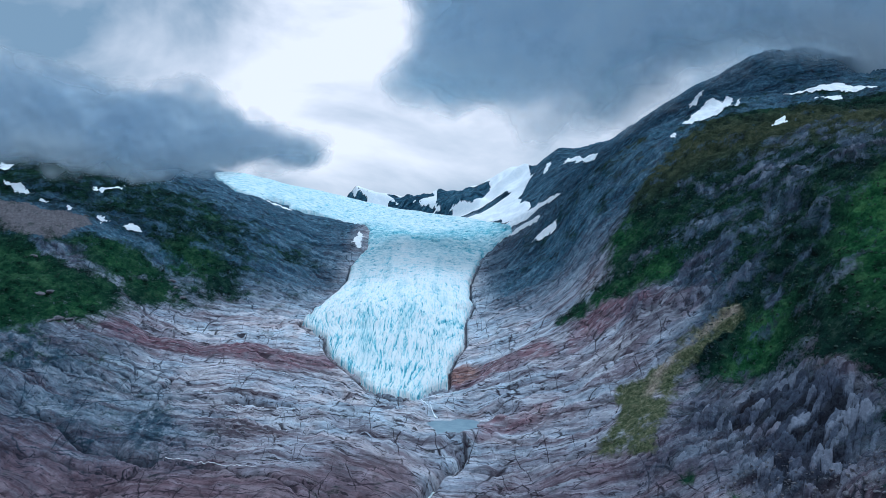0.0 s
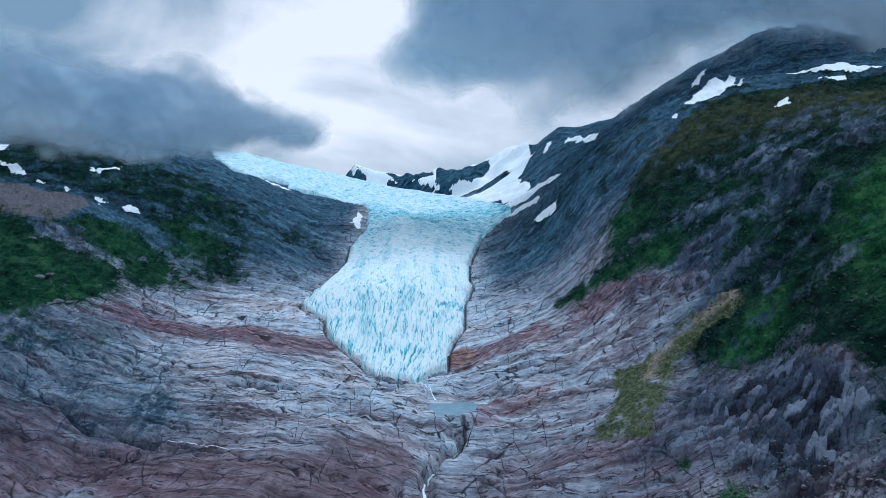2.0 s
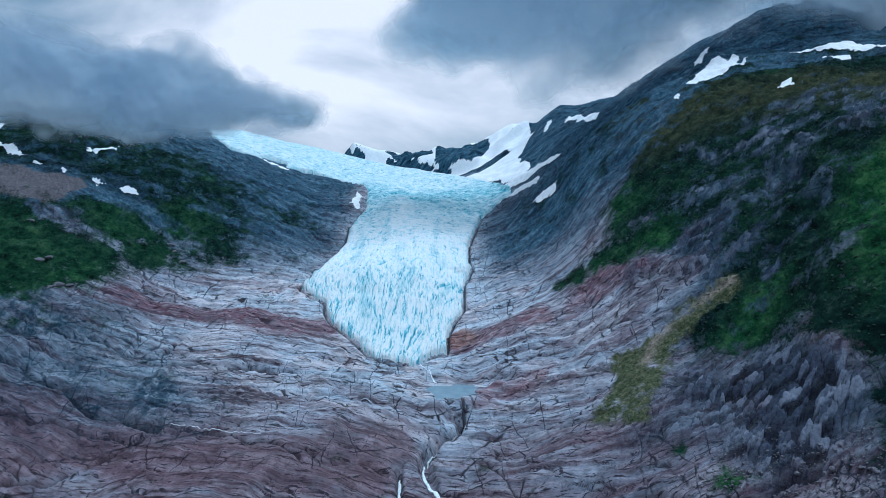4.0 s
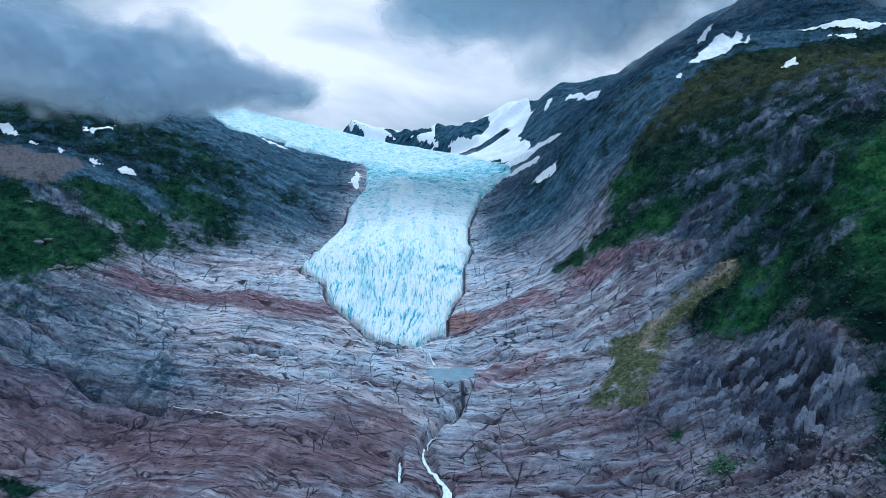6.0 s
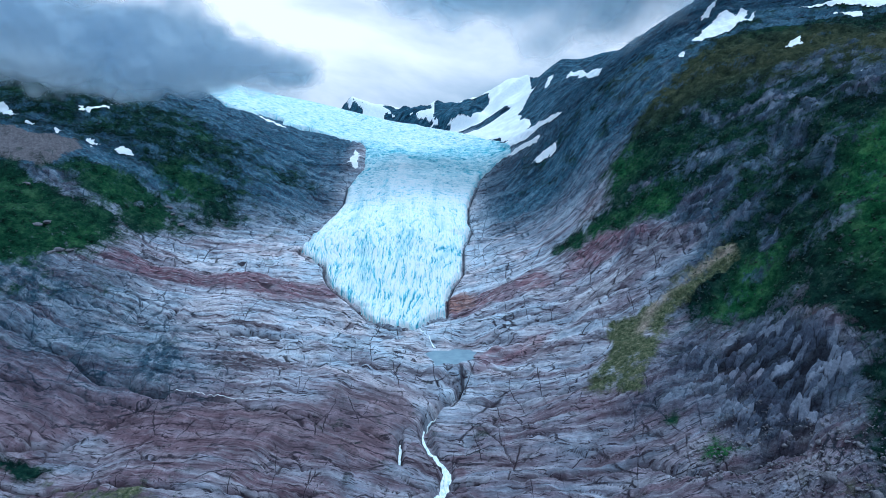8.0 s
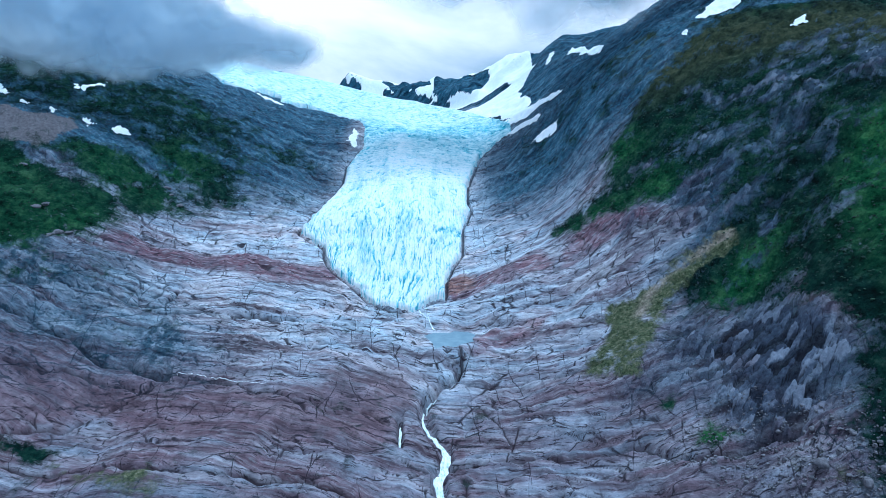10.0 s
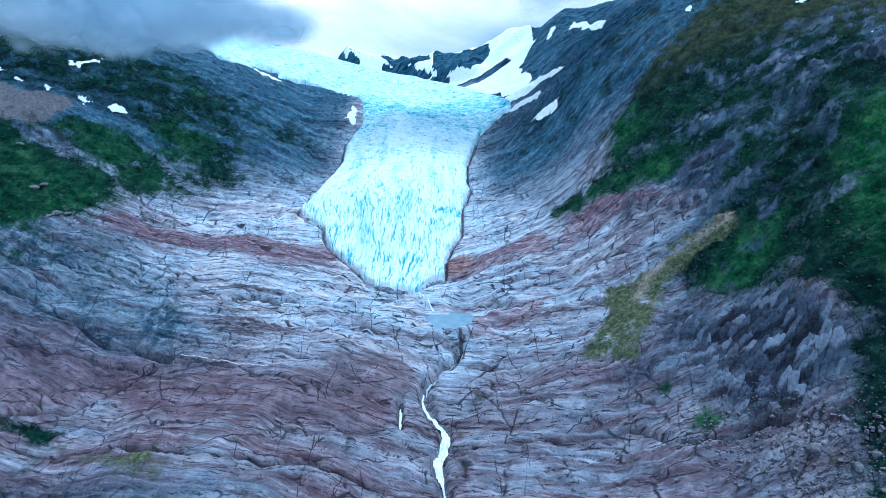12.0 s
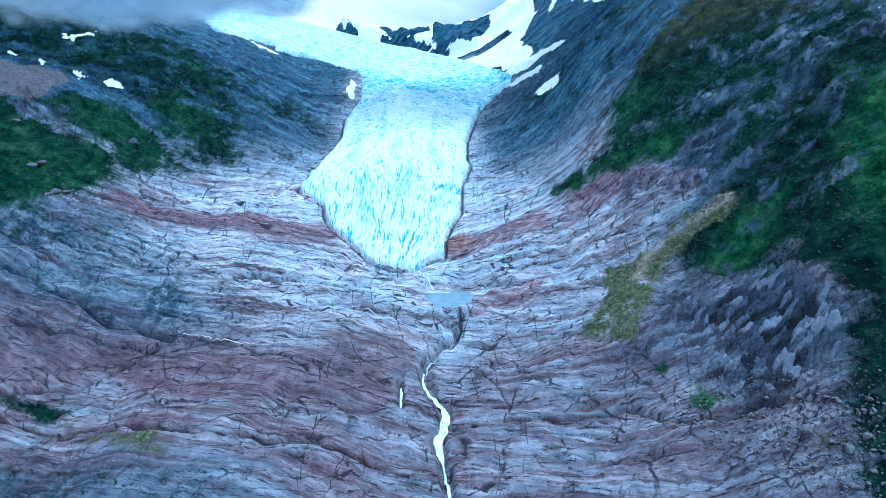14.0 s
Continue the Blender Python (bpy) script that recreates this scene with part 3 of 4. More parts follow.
FAULTS = [(4.5, 2.4, [(-349, 440), (-324, 439), (-288, 429), (-252, 415), (-221, 406), (-193, 399)]),
          (2.0, 1.5, [(-193, 399), (-155, 386), (-118, 368), (-89, 352)]),
          (4.5, 2.0, [(4, 321), (42, 317), (63, 314), (92, 306), (120, 292), (136, 279), (156, 271), (179, 265)]),
          (3.0, 1.8, [(-364, 463), (-282, 478), (-181, 463), (-104, 459), (-30, 442)]),
          (3.0, 1.8, [(-282, 325), (-182, 307), (-111, 297), (-60, 291), (-19, 274)]),
          (3.0, 1.6, [(-196, 402), (-215, 385), (-250, 362), (-290, 346)]),
          (3.0, 1.6, [(40, 470), (90, 480), (140, 470), (165, 455)]),
          (2.6, 1.4, [(20, 395), (60, 388), (110, 372)]),
          (0.8, 0.9, [(50, 345), (44, 330), (40, 318)]),
          (3.0, 1.3, [(-318, 400), (-277, 402), (-256, 399), (-219, 390)]),
          (3.5, 1.5, [(-274, 448), (-253, 453), (-219, 447), (-217, 459)]),
          (3.5, 1.4, [(-299, 480), (-267, 477), (-243, 483), (-230, 496)]),
          (2.5, 1.2, [(-150, 430), (-118, 424), (-90, 432), (-60, 425)]),
          (2.5, 1.2, [(-95, 360), (-70, 352), (-52, 358), (-35, 350)]),
          (0.8, 0.9, [(25, 375), (38, 352), (46, 336)]),
          (7.0, 2.4, [(16, 434), (17, 424), (10, 408), (-4, 397), (-10, 380)]),
          (5.0, 1.8, [(-27, 359), (-26.5, 348), (-26, 336)])]


def strata_of(x, y):
    lean = 0.24 * np.clip((560 - y) / 160, 0, 1)
    return y + lean * x + 16 * fbm(x / 130, y / 130, 3, seed=3) + 5 * fbm(x / 30, y / 30, 3, seed=8)


def ledge(s):
    """One step a unit: a slow rise and a sharp drop."""
    k = s - np.floor(s)
    return np.where(k < 0.82, k / 0.82, (1 - k) / 0.18) - 0.5


def land(x, y):
    """Height of the land, and the shares of its covers."""
    shape = x.shape
    x, y = x.ravel(), y.ravel()
    z = base_height(x, y)
    near = np.clip((1700 - y) / 300, 0, 1) * np.clip((y + 200) / 200, 0, 1)
    wobble = 22 * fbm(x / 55, y / 55, 5, 0.6, seed=21)
    s = strata_of(x, y)
    for px, py, high, wide in SUMMITS:
        r = np.hypot(x - px, y - py) / wide
        z = z + high * np.exp(-r ** 2 * 0.9)
    nunatak = inside(x, y, NUNATAK)
    z = z + soft(nunatak - 8, 16) * (26 - 12 * np.clip((x - 40) / 40, 0, 1) + 24 * fbm(x / 45, y / 45, 4, seed=2)) * np.clip((1330 - y) / 60, 0, 1)
    veg = np.maximum.reduce([soft(inside(x, y, h) + wobble * min(1.0, wide / 25), wide) * share for h, share, wide in zip(HEATH, (1.25, 1.2, 1.05, 0.8, 0.85, 1.18, 1.1, 1.0, 1.0, 1.25), (26, 22, 45, 18, 80, 26, 10, 8, 6, 18))])
    slabs = soft(inside(x, y, SLABS) + wobble * 0.6, 14)
    veg = veg * (1 - 0.85 * slabs)
    cliff = soft(inside(x, y, CLIFF) + wobble * 0.5, 20)
    bare = np.maximum.reduce([np.clip(1.3 - (beside(x + wobble * 0.4, y, line)[0] + 0.5 * wobble) / (0.75 * wide), 0, 1) for wide, line in CRAGS])
    bare = bare * np.clip(0.75 + 2.2 * fbm(x / 17, y / 17, 4, 0.6, seed=91), 0, 1)
    zone = np.maximum.reduce([soft(inside(x, y, c) + wobble * 0.6, 16) * share for c, share in zip(CRAG_ZONES, (0.85, 0.7, 1.0))])
    zone = zone * np.clip(0.62 + 2.4 * fbm(x / 14, y / 14, 5, 0.6, seed=92), 0, 1)
    spur, along_spur = beside(x + wobble * 0.25, y + wobble * 0.25, SPUR)
    bare = np.maximum.reduce([bare, zone, 0.85 * np.exp(-(spur / 5.5) ** 2) * np.clip(0.8 + 1.6 * fbm(x / 9, y / 9, 4, 0.6, seed=93), 0, 1)])
    veg = veg * (1 - 0.75 * bare)
    veg = veg * (1 - 0.72 * cliff)
    red = np.maximum.reduce([soft(inside(x, y, r) + 2 + wobble * 0.3, 8) for r in RED_BEDS])
    red = np.maximum(red, 0.5 * soft(inside(x, y, RED_CLIFF) + wobble * 0.5, 20))
    ochre = np.maximum(soft(inside(x, y, OCHRE) + wobble * 0.15, 8), 0.55 * np.maximum.reduce([soft(inside(x, y, r) + wobble * 0.4, 9) for r in RUST]))
    lush = np.maximum.reduce([soft(inside(x, y, a) + wobble * 0.7, 26) * (1.0 if a[0][0] > 0 else 0.4) for a in LUSH])
    track = np.exp(-(beside(x, y + wobble * 0.12, TAN_TRACK)[0] / 4.2) ** 2)
    stain = np.maximum.reduce([soft(inside(x, y, a) + wobble * 0.8, 14) for a in STAINS])
    warm = np.maximum.reduce([soft(inside(x, y, r) + wobble * 1.2, 45) * share for r, share in zip(WARM, (1.1, 0.5, 0.7))])
    warm = np.maximum(warm, np.where(x > 15, 0.22, 0.45) * np.clip((415 - y + wobble) / 40, 0, 1))
    moss = np.maximum.reduce([soft(inside(x, y, a) + 2 + wobble * w, 12) * s_ for a, w, s_ in zip(MOSS, (0.35, 0.8, 0.5, 0.3), (1.12, 0.85, 0.8, 1.05))])
    scree = soft(inside(x, y, SCREE) + wobble * 0.3, 10)
    brown = soft(inside(x, y, BROWN_HEATH) + wobble, 50)
    dd, ee = x * 0.5 * np.sign(x) + y * 0.87, x * np.sign(x) - y
    ribs = ridged(dd / 60, ee / 150, 4, seed=60)
    veg = veg * (1 - 0.3 * np.clip((ribs - 0.76) / 0.08, 0, 1) * np.clip((x - 100) / 60, 0, 1))
    rock = 1 - 0.8 * np.maximum(veg, np.maximum(moss, scree))
    # grows up the valley and slopes, carrying the painted distance haze
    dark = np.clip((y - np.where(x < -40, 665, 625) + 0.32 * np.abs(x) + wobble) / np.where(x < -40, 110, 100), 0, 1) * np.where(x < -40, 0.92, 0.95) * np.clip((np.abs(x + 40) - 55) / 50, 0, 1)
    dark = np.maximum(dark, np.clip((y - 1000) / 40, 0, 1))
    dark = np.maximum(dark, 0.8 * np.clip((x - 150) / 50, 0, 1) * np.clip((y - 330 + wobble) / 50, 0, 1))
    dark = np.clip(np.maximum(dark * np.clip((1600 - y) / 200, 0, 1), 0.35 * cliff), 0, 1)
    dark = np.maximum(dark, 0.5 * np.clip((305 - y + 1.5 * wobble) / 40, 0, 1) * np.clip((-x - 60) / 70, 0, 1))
    dark = np.maximum(dark, 0.5 * soft(inside(x, y, DARK_BEDS) + 1.5 * wobble, 60))
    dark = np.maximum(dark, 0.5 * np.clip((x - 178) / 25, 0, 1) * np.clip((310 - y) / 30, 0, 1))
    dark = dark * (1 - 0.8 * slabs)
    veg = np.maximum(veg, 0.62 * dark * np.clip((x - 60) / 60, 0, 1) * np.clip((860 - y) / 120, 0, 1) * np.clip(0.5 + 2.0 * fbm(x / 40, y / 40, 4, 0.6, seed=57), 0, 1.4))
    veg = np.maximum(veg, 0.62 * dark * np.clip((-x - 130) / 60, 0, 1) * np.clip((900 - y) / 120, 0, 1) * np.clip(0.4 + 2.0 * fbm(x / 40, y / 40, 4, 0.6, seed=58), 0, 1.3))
    strength = 0.25 + 1.6 * np.clip(fbm(x / 60, y / 60, 3, seed=31) + 0.45, 0, 1)
    calmer = (1 - 0.6 * warm) * (1 - 0.8 * dark)
    kink = s + 14 * fbm(x / 34, y / 50, 4, 0.6, seed=35)
    uneven = fbm(kink / 19, x / 75, 5, 0.5, seed=36)
    z = z + near * rock * strength * calmer * (7.5 * uneven + 2.6 * ledge(kink / 24) + 1.5 * ledge(s / 8.7 + 2.5 * uneven))
    z = z + near * (10 * fbm(x / 60, y / 60, 6, 0.55, seed=40) + veg * 4 * fbm(x / 9, y / 9, 4, 0.6, seed=50))
    steep = np.clip(np.clip((x - 110) / 90, 0, 1) + np.clip((-x - 250) / 150, 0, 1) * 0.6 + dark * 0.7, 0, 1)
    d = x * 0.5 * np.sign(x) + y * 0.87
    e = x * np.sign(x) - y
    z = z + 8 * np.exp(-(spur / 9) ** 2) * np.clip(4 * np.minimum(along_spur, 1 - along_spur) + 0.3, 0, 1) - 10 * soft(inside(x, y, NICHE) + wobble * 0.4, 8)
    z = z - 12 * np.clip((y - 940) / 110, 0, 1) * np.clip((x + 560) / 80, 0, 1) * np.clip((110 - x) / 60, 0, 1)
    z = z + near * steep * (16 * (ribs - 0.55) + 6 * (ridged(d / 15, e / 44, 3, seed=70) - 0.5))
    along, across = (x * 0.93 + y * 0.37) + 7 * fbm(x / 26, y / 26, 4, seed=81), (y * 0.93 - x * 0.37) + 7 * fbm(x / 22, y / 22, 4, seed=82)
    high, gap = blocks_of(across / 3.8, along / 7.0, 3)
    cliff = cliff * (0.45 + 0.55 * np.clip((x - 145) / 30, 0, 1))
    crag = np.clip(np.maximum(cliff, 0.8 * bare) + 0.15 * np.clip((ribs - 0.72) / 0.1, 0, 1) * np.clip((x - 100) / 60, 0, 1), 0, 1)
    chunk, cleft = blocks_of(x / 4.6 + 1.2 * fbm(x / 9, y / 9, 3, seed=87), y / 5.4 + 1.2 * fbm(x / 9, y / 9, 3, seed=88), 14)
    high, gap = np.where(cliff > 0.3, high, chunk), np.where(cliff > 0.3, gap, cleft)
    tone, chink_shade = high, np.exp(-(gap / 0.12) ** 2)
    z = z + crag * (1.5 * (high - 0.5) - 2.2 * np.exp(-(gap / 0.12) ** 2))
    z = z + near * dark * (1 - crag) * np.clip((1000 - y) / 80, 0, 1) * (2.4 * (chunk - 0.5) - 1.6 * np.exp(-(cleft / 0.14) ** 2))
    # slabs broken into plates by joints along and across the beds
    lean, wide_gap = s + 4 * fbm(x / 12, y / 12, 3, seed=84), x + 0.55 * y + 9 * fbm(x / 20, y / 20, 4, seed=85)
    high, gap = blocks_of(lean / 10, wide_gap / 30, 21)
    jointed = near * rock * (1 - crag) * np.clip(0.55 + 2.2 * fbm(x / 45, y / 45, 3, seed=86), 0, 1) * np.clip((900 - y) / 100, 0, 1)
    z = z + jointed * (1.5 * (high - 0.5) - 1.7 * np.exp(-(gap / 0.05) ** 2))
    joint_shade = jointed * np.exp(-(gap / 0.05) ** 2)
    high, gap = blocks_of(across / 2.2 + 9, along / 5.5, 8)
    z = z + np.clip(crag + 0.25 * dark + 0.07 * rock + 0.3 * slabs, 0, 1) * near * (1.5 * (high - 0.5) - 1.4 * np.exp(-(gap / 0.18) ** 2))

    ice = inside(x, y, ICE_EDGE, 700.0)
    z = z - 8 * soft(ice - 14, 20) - 4.5 * np.exp(-((ice + 1.5) / 2.0) ** 2) * np.clip((820 - y) / 60, 0, 1)
    # painted shade in the trench under the ice edge
    joint_shade = np.maximum(joint_shade, np.exp(-((ice + 1.8) / 1.7) ** 2) * np.clip((840 - y) / 60, 0, 1))
    for deep, wide, line in FAULTS:
        f, _ = beside(x, y + 6 * fbm(x / 18, y / 18, 3, seed=90), line)
        z = z - 1.7 * deep * np.exp(-(f / wide) ** 2)
        # painted shade down the middle of each fault
        joint_shade = np.maximum(joint_shade, np.exp(-(f / (0.8 * wide)) ** 2))
    f, way = beside(x, y, STREAM)
    f = np.maximum(f + 2.5 * fbm(x / 9, y / 9, 3, seed=95), 0)
    z = z - (2.5 * np.exp(-(f / 14) ** 2) + 6.0 * np.exp(-(f / 4.0) ** 4)) * np.clip((424 - y) / 35, 0, 1)
    pool = inside(x, y, POOL)
    z = np.where(pool > -14, z + (np.where(pool > 0, -1.6, 0.4) - z) * soft(pool + 9, 8), z)
    dark = dark * (1 - 0.55 * np.exp(-np.maximum(-ice, 0) / 28) * np.clip((900 - y) / 100, 0, 1))
    pale_share = np.exp(-np.maximum(-ice - 8, 0) / 85) * (1 - dark) * (1 - 0.8 * red) * (1 - ochre)
    pale_share = np.maximum(pale_share * np.clip((y - 320) / 110, 0.4, 1), 0.3 * np.clip((x - 15) / 15, 0, 1) * np.clip((150 - x) / 30, 0, 1) * np.clip((y - 350) / 60, 0, 1) * (1 - dark))
    pale_share = pale_share * np.where(x > 10, 0.75, 1.0)
    pale_share = np.maximum(pale_share, 0.5 * soft(inside(x, y, PALE_BEDS) + wobble, 40) * (1 - red))
    chink_shade = np.maximum(chink_shade * crag, joint_shade)
    back = lambda a: a.reshape(shape)
    return back(z), dict(strata=back(s), veg=back(veg), red=back(red), ochre=back(ochre), warm=back(warm), moss=back(moss), scree=back(scree), dark=back(dark), pale_share=back(pale_share), crag=back(crag), tone=back(tone), chink_shade=back(chink_shade), brown=back(brown), lush=back(lush), track=back(track), stain=back(stain), ice=back(ice))


def sheet(name, xs, ys, zs, masks, material, keep=None):
    """A grid of points as one smooth mesh with its cover shares."""
    rows, cols = xs.shape
    index = np.arange(rows * cols).reshape(rows, cols)
    quads = np.stack([index[:-1, :-1], index[:-1, 1:], index[1:, 1:], index[1:, :-1]], -1).reshape(-1, 4)
    points = np.stack([xs, ys, zs], -1).reshape(-1, 3)
    if keep is not None:
        k = keep.ravel()
        quads = quads[k[quads].all(1)]
        used = np.unique(quads)
        where = np.zeros(len(points), int)
        where[used] = np.arange(len(used))
        quads, points = where[quads], points[used]
        masks = {a: b.ravel()[used] for a, b in masks.items()}
    me = bpy.data.meshes.new(name)
    me.vertices.add(len(points))
    me.vertices.foreach_set("co", points.astype(np.float32).ravel())
    me.loops.add(len(quads) * 4)
    me.loops.foreach_set("vertex_index", quads.astype(np.int32).ravel())
    me.polygons.add(len(quads))
    me.polygons.foreach_set("loop_start", np.arange(0, len(quads) * 4, 4, dtype=np.int32))
    me.polygons.foreach_set("use_smooth", np.ones(len(quads), bool))
    me.update(calc_edges=True)
    for a, b in masks.items():
        me.attributes.new(a, "FLOAT", "POINT").data.foreach_set("value", b.astype(np.float32).ravel())
    me.materials.append(material)
    return new(name, me)


steps_y = np.concatenate([np.linspace(-2600, -250, 14)[:-1], np.linspace(-250, 200, 60)[:-1], np.arange(200, 560, 0.95), np.arange(560, 900, 2.0), np.arange(900, 1320, 2.6), np.linspace(1320, 2600, 22)])
core = np.linspace(-1, 1, 901)
wing = np.linspace(0, 1, 16)[1:] ** 2
half = np.maximum(0.80 * steps_y, 190) + 40
left = -half[:, None] + (-2600 + half[:, None]) * wing[::-1][None]
right = half[:, None] + (2600 - half[:, None]) * wing[None]
gx = np.concatenate([left, core[None] * half[:, None], right], 1)
gy = np.repeat(steps_y[:, None], gx.shape[1], 1)
gz, covers = land(gx, gy)
covers.pop("ice")
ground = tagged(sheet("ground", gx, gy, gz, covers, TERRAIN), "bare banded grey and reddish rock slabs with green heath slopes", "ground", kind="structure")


# ---- the glacier ----
def ice_top(x, y):
    """Height of the ice, depth of its cracks and share of blue ice."""
    zb, c = land(x, y)
    d = c["ice"] + 2 * fbm(x / 8, y / 8, 3, seed=33)
    base = base_height(x.ravel(), y.ravel()).reshape(x.shape)
    thick = 4.5 * (1 - np.exp(-np.maximum(d, 0) / 2.5)) + 10 * np.clip(d / 55, 0, 1)
    thick = thick * (1 - 0.72 * np.clip((y - 800) / 220, 0, 1))
    thick = thick * (1 - 0.5 * np.clip((x - 20) / 50, 0, 1))
    warp = 20 * fbm(x / 38, y / 38, 5, 0.55, seed=4)
    fan = (x + 55) / np.clip((y - 380) / 260, 0.5, 1.0)
    lower = np.clip((810 - y) / 190, 0, 1)
    lengthwise = ridged((fan + warp * 0.8) / 2.1, (y + warp) / 30, 3, seed=11)
    crosswise = ridged((x + warp) / 12, (y + 0.006 * (x + 40) ** 2 + warp) / 4.6, 3, seed=15)
    blocks = ridged((x + warp) / 5, (y + warp) / 5, 3, seed=19)
    rough = lower * (0.92 * lengthwise + 0.08 * blocks) + (1 - lower) * (0.75 * crosswise + 0.25 * blocks)
    calm = 0.7 + 0.3 * np.clip((1010 - y) / 120, 0, 1)
    crack = np.clip((0.51 - rough) / 0.30, 0, 1)
    edge = np.clip(d / 6, 0, 1)
    z = np.maximum(base, zb) + thick + edge * calm * ((2.4 + 2.0 * (1 - lower) * np.clip((940 - y) / 60, 0.6, 1)) * (rough - 0.6) - 1.0 * crack) + 9 * fbm(x / 65, y / 45, 4, seed=24) * np.clip(d / 25, 0, 1)
    z = np.where(d < 0.6, zb - 1.5, z)
    teal = np.clip((y - 750) / 130, 0, 1) * np.clip((960 - y) / 90, 0.35, 1) * np.clip(0.8 + np.abs(x + 45 + warp) / 90 + 1.5 * fbm(x / 60, y / 26, 4, seed=43), 0, 1)
    teal = np.maximum(teal, 0.6 * np.clip(fbm(fan / 16, y / 75, 4, seed=44) * 3.6 - 0.5, 0, 1) * np.clip((y - 530) / 40, 0, 1))
    return z, d, crack * calm, teal, 1 - lower


glacier = tagged(new("glacier"), "crevassed blue-white glacier tongue flowing down between rock slopes", "glacier")
glacier.empty_display_size = 5
for name, y0, y1, x0, step in (("tongue", 490, 744.4, -160, 0.78), ("icefall", 744.4, 900, -150, 1.0), ("upper_ice", 900, 1230, -480, 1.5)):
    ix, iy = np.meshgrid(np.arange(x0, 112, step), np.linspace(y0, y1, int((y1 - y0) / step) + 1))
    iz, idist, ideep, iteal, iover = ice_top(ix, iy)
    sheet(name, ix, iy, iz, dict(deep=ideep, blue=iteal, across=iover), ICE, idist > -1.5).parent = glacier


# ---- snow ----
def flat(value):
    return np.array([float(value)])


def height_at(x, y):
    return float(land(flat(x), flat(y))[0][0])


SNOW_PATCHES = [
    [(-572, 746), (-549, 734), (-530, 728), (-500, 706), (-506, 700), (-529, 712)],
    [(-621, 809), (-599, 806), (-580, 770), (-590, 762), (-607, 791)],
    [(-463, 764), (-449, 754), (-430, 782), (-426, 764), (-440, 744), (-452, 746)],
    [(-382, 686), (-376, 700), (-365, 698), (-362, 686), (-374, 684)],
    [(-414, 686), (-394, 690), (-402, 680)],
    [(-448, 687), (-441, 687), (-438, 677)],
    [(-499, 706), (-483, 694), (-468, 686), (-481, 690)],
    [(-132, 838), (-127, 878), (-118, 860), (-120, 824)],
    [(-293, 962), (-259, 936), (-239, 910), (-250, 904), (-276, 933)],
    [(88, 874), (133, 872), (165, 828), (165, 815), (136, 836), (99, 855)],
    [(89, 841), (119, 825), (137, 814), (131, 805), (102, 818)],
    [(119, 771), (134, 775), (149, 759), (146, 751), (128, 757)],
    [(293, 732), (317, 739), (346, 773), (366, 798), (371, 770), (387, 788), (390, 777), (379, 759), (392, 762), (379, 742), (348, 719), (328, 712), (313, 715)],
    [(436, 760), (466, 748), (497, 740), (522, 724), (538, 708), (523, 688), (492, 702), (466, 726)],
    [(451, 702), (473, 684), (460, 666), (447, 686)],
    [(348, 618), (370, 624), (362, 608)],
    [(338, 796), (360, 834), (385, 854), (366, 816), (348, 798)],
    [(195, 939), (210, 969), (219, 895), (235, 875), (223, 851), (201, 925)],
    [(168, 970), (179, 989), (184, 983), (172, 958)],
    [(270, 693), (277, 689), (274, 679)],
    [(344, 504), (350, 498), (346, 491)],
]


def drifted(a, rounds=3):
    """The same grid of heights, smoothed as drifted snow is."""
    for _ in range(rounds):
        p = np.pad(a, 1, mode="edge")
        a = (p[:-2, 1:-1] + p[2:, 1:-1] + p[1:-1, :-2] + p[1:-1, 2:] + 2 * a) / 6
    return a


def one_piece(mask):
    """The largest joined patch of a mask."""
    left, best = set(map(tuple, np.argwhere(mask))), set()
    while left:
        seed = left.pop()
        group, edge = {seed}, [seed]
        while edge:
            i, j = edge.pop()
            for q in ((i + 1, j), (i - 1, j), (i, j + 1), (i, j - 1)):
                if q in left:
                    left.remove(q)
                    group.add(q)
                    edge.append(q)
        if len(group) > len(best):
            best = group
    out = np.zeros(mask.shape, bool)
    for q in best:
        out[q] = True
    # a lone row of points makes no face, so keep only full cells
    cell = out[:-1, :-1] & out[1:, :-1] & out[:-1, 1:] & out[1:, 1:]
    full = np.zeros(mask.shape, bool)
    for a, b in ((0, 0), (1, 0), (0, 1), (1, 1)):
        full[a:a + cell.shape[0], b:b + cell.shape[1]] |= cell
    return full


for outline in SNOW_PATCHES:
    p = np.array(outline, float)
    lo, hi = p.min(0) - 6, p.max(0) + 6
    sx, sy = np.meshgrid(np.arange(lo[0], hi[0], 0.9), np.arange(lo[1], hi[1], 0.9))
    inner = inside(sx, sy, outline) + 7 * fbm(sx / 8, sy / 8, 5, 0.65, seed=12) + 0.4
    sz = drifted(land(sx, sy)[0], 5) + 1.2 + 1.0 * soft(inner - 2, 5.0)
    tagged(sheet("snow_patch", sx, sy, sz, {}, SNOW, one_piece(inner > 0)), "patch of old white snow lying on dark mountain rock", "snow patch", "snow patches on the slopes")

# snow over the rocky nunatak, broken by bare dark rock
sx, sy = np.meshgrid(np.arange(-225, 190, 1.8), np.arange(985, 1320, 2.2))
outline = [(-205, 1275), (-185, 1215), (-97, 1190), (-15, 1118), (6, 1066), (66, 1022), (100, 900), (112, 868), (140, 905), (128, 975), (153, 999), (160, 1059), (172, 1230), (20, 1300), (-120, 1310)]
inner = inside(sx, sy, outline)
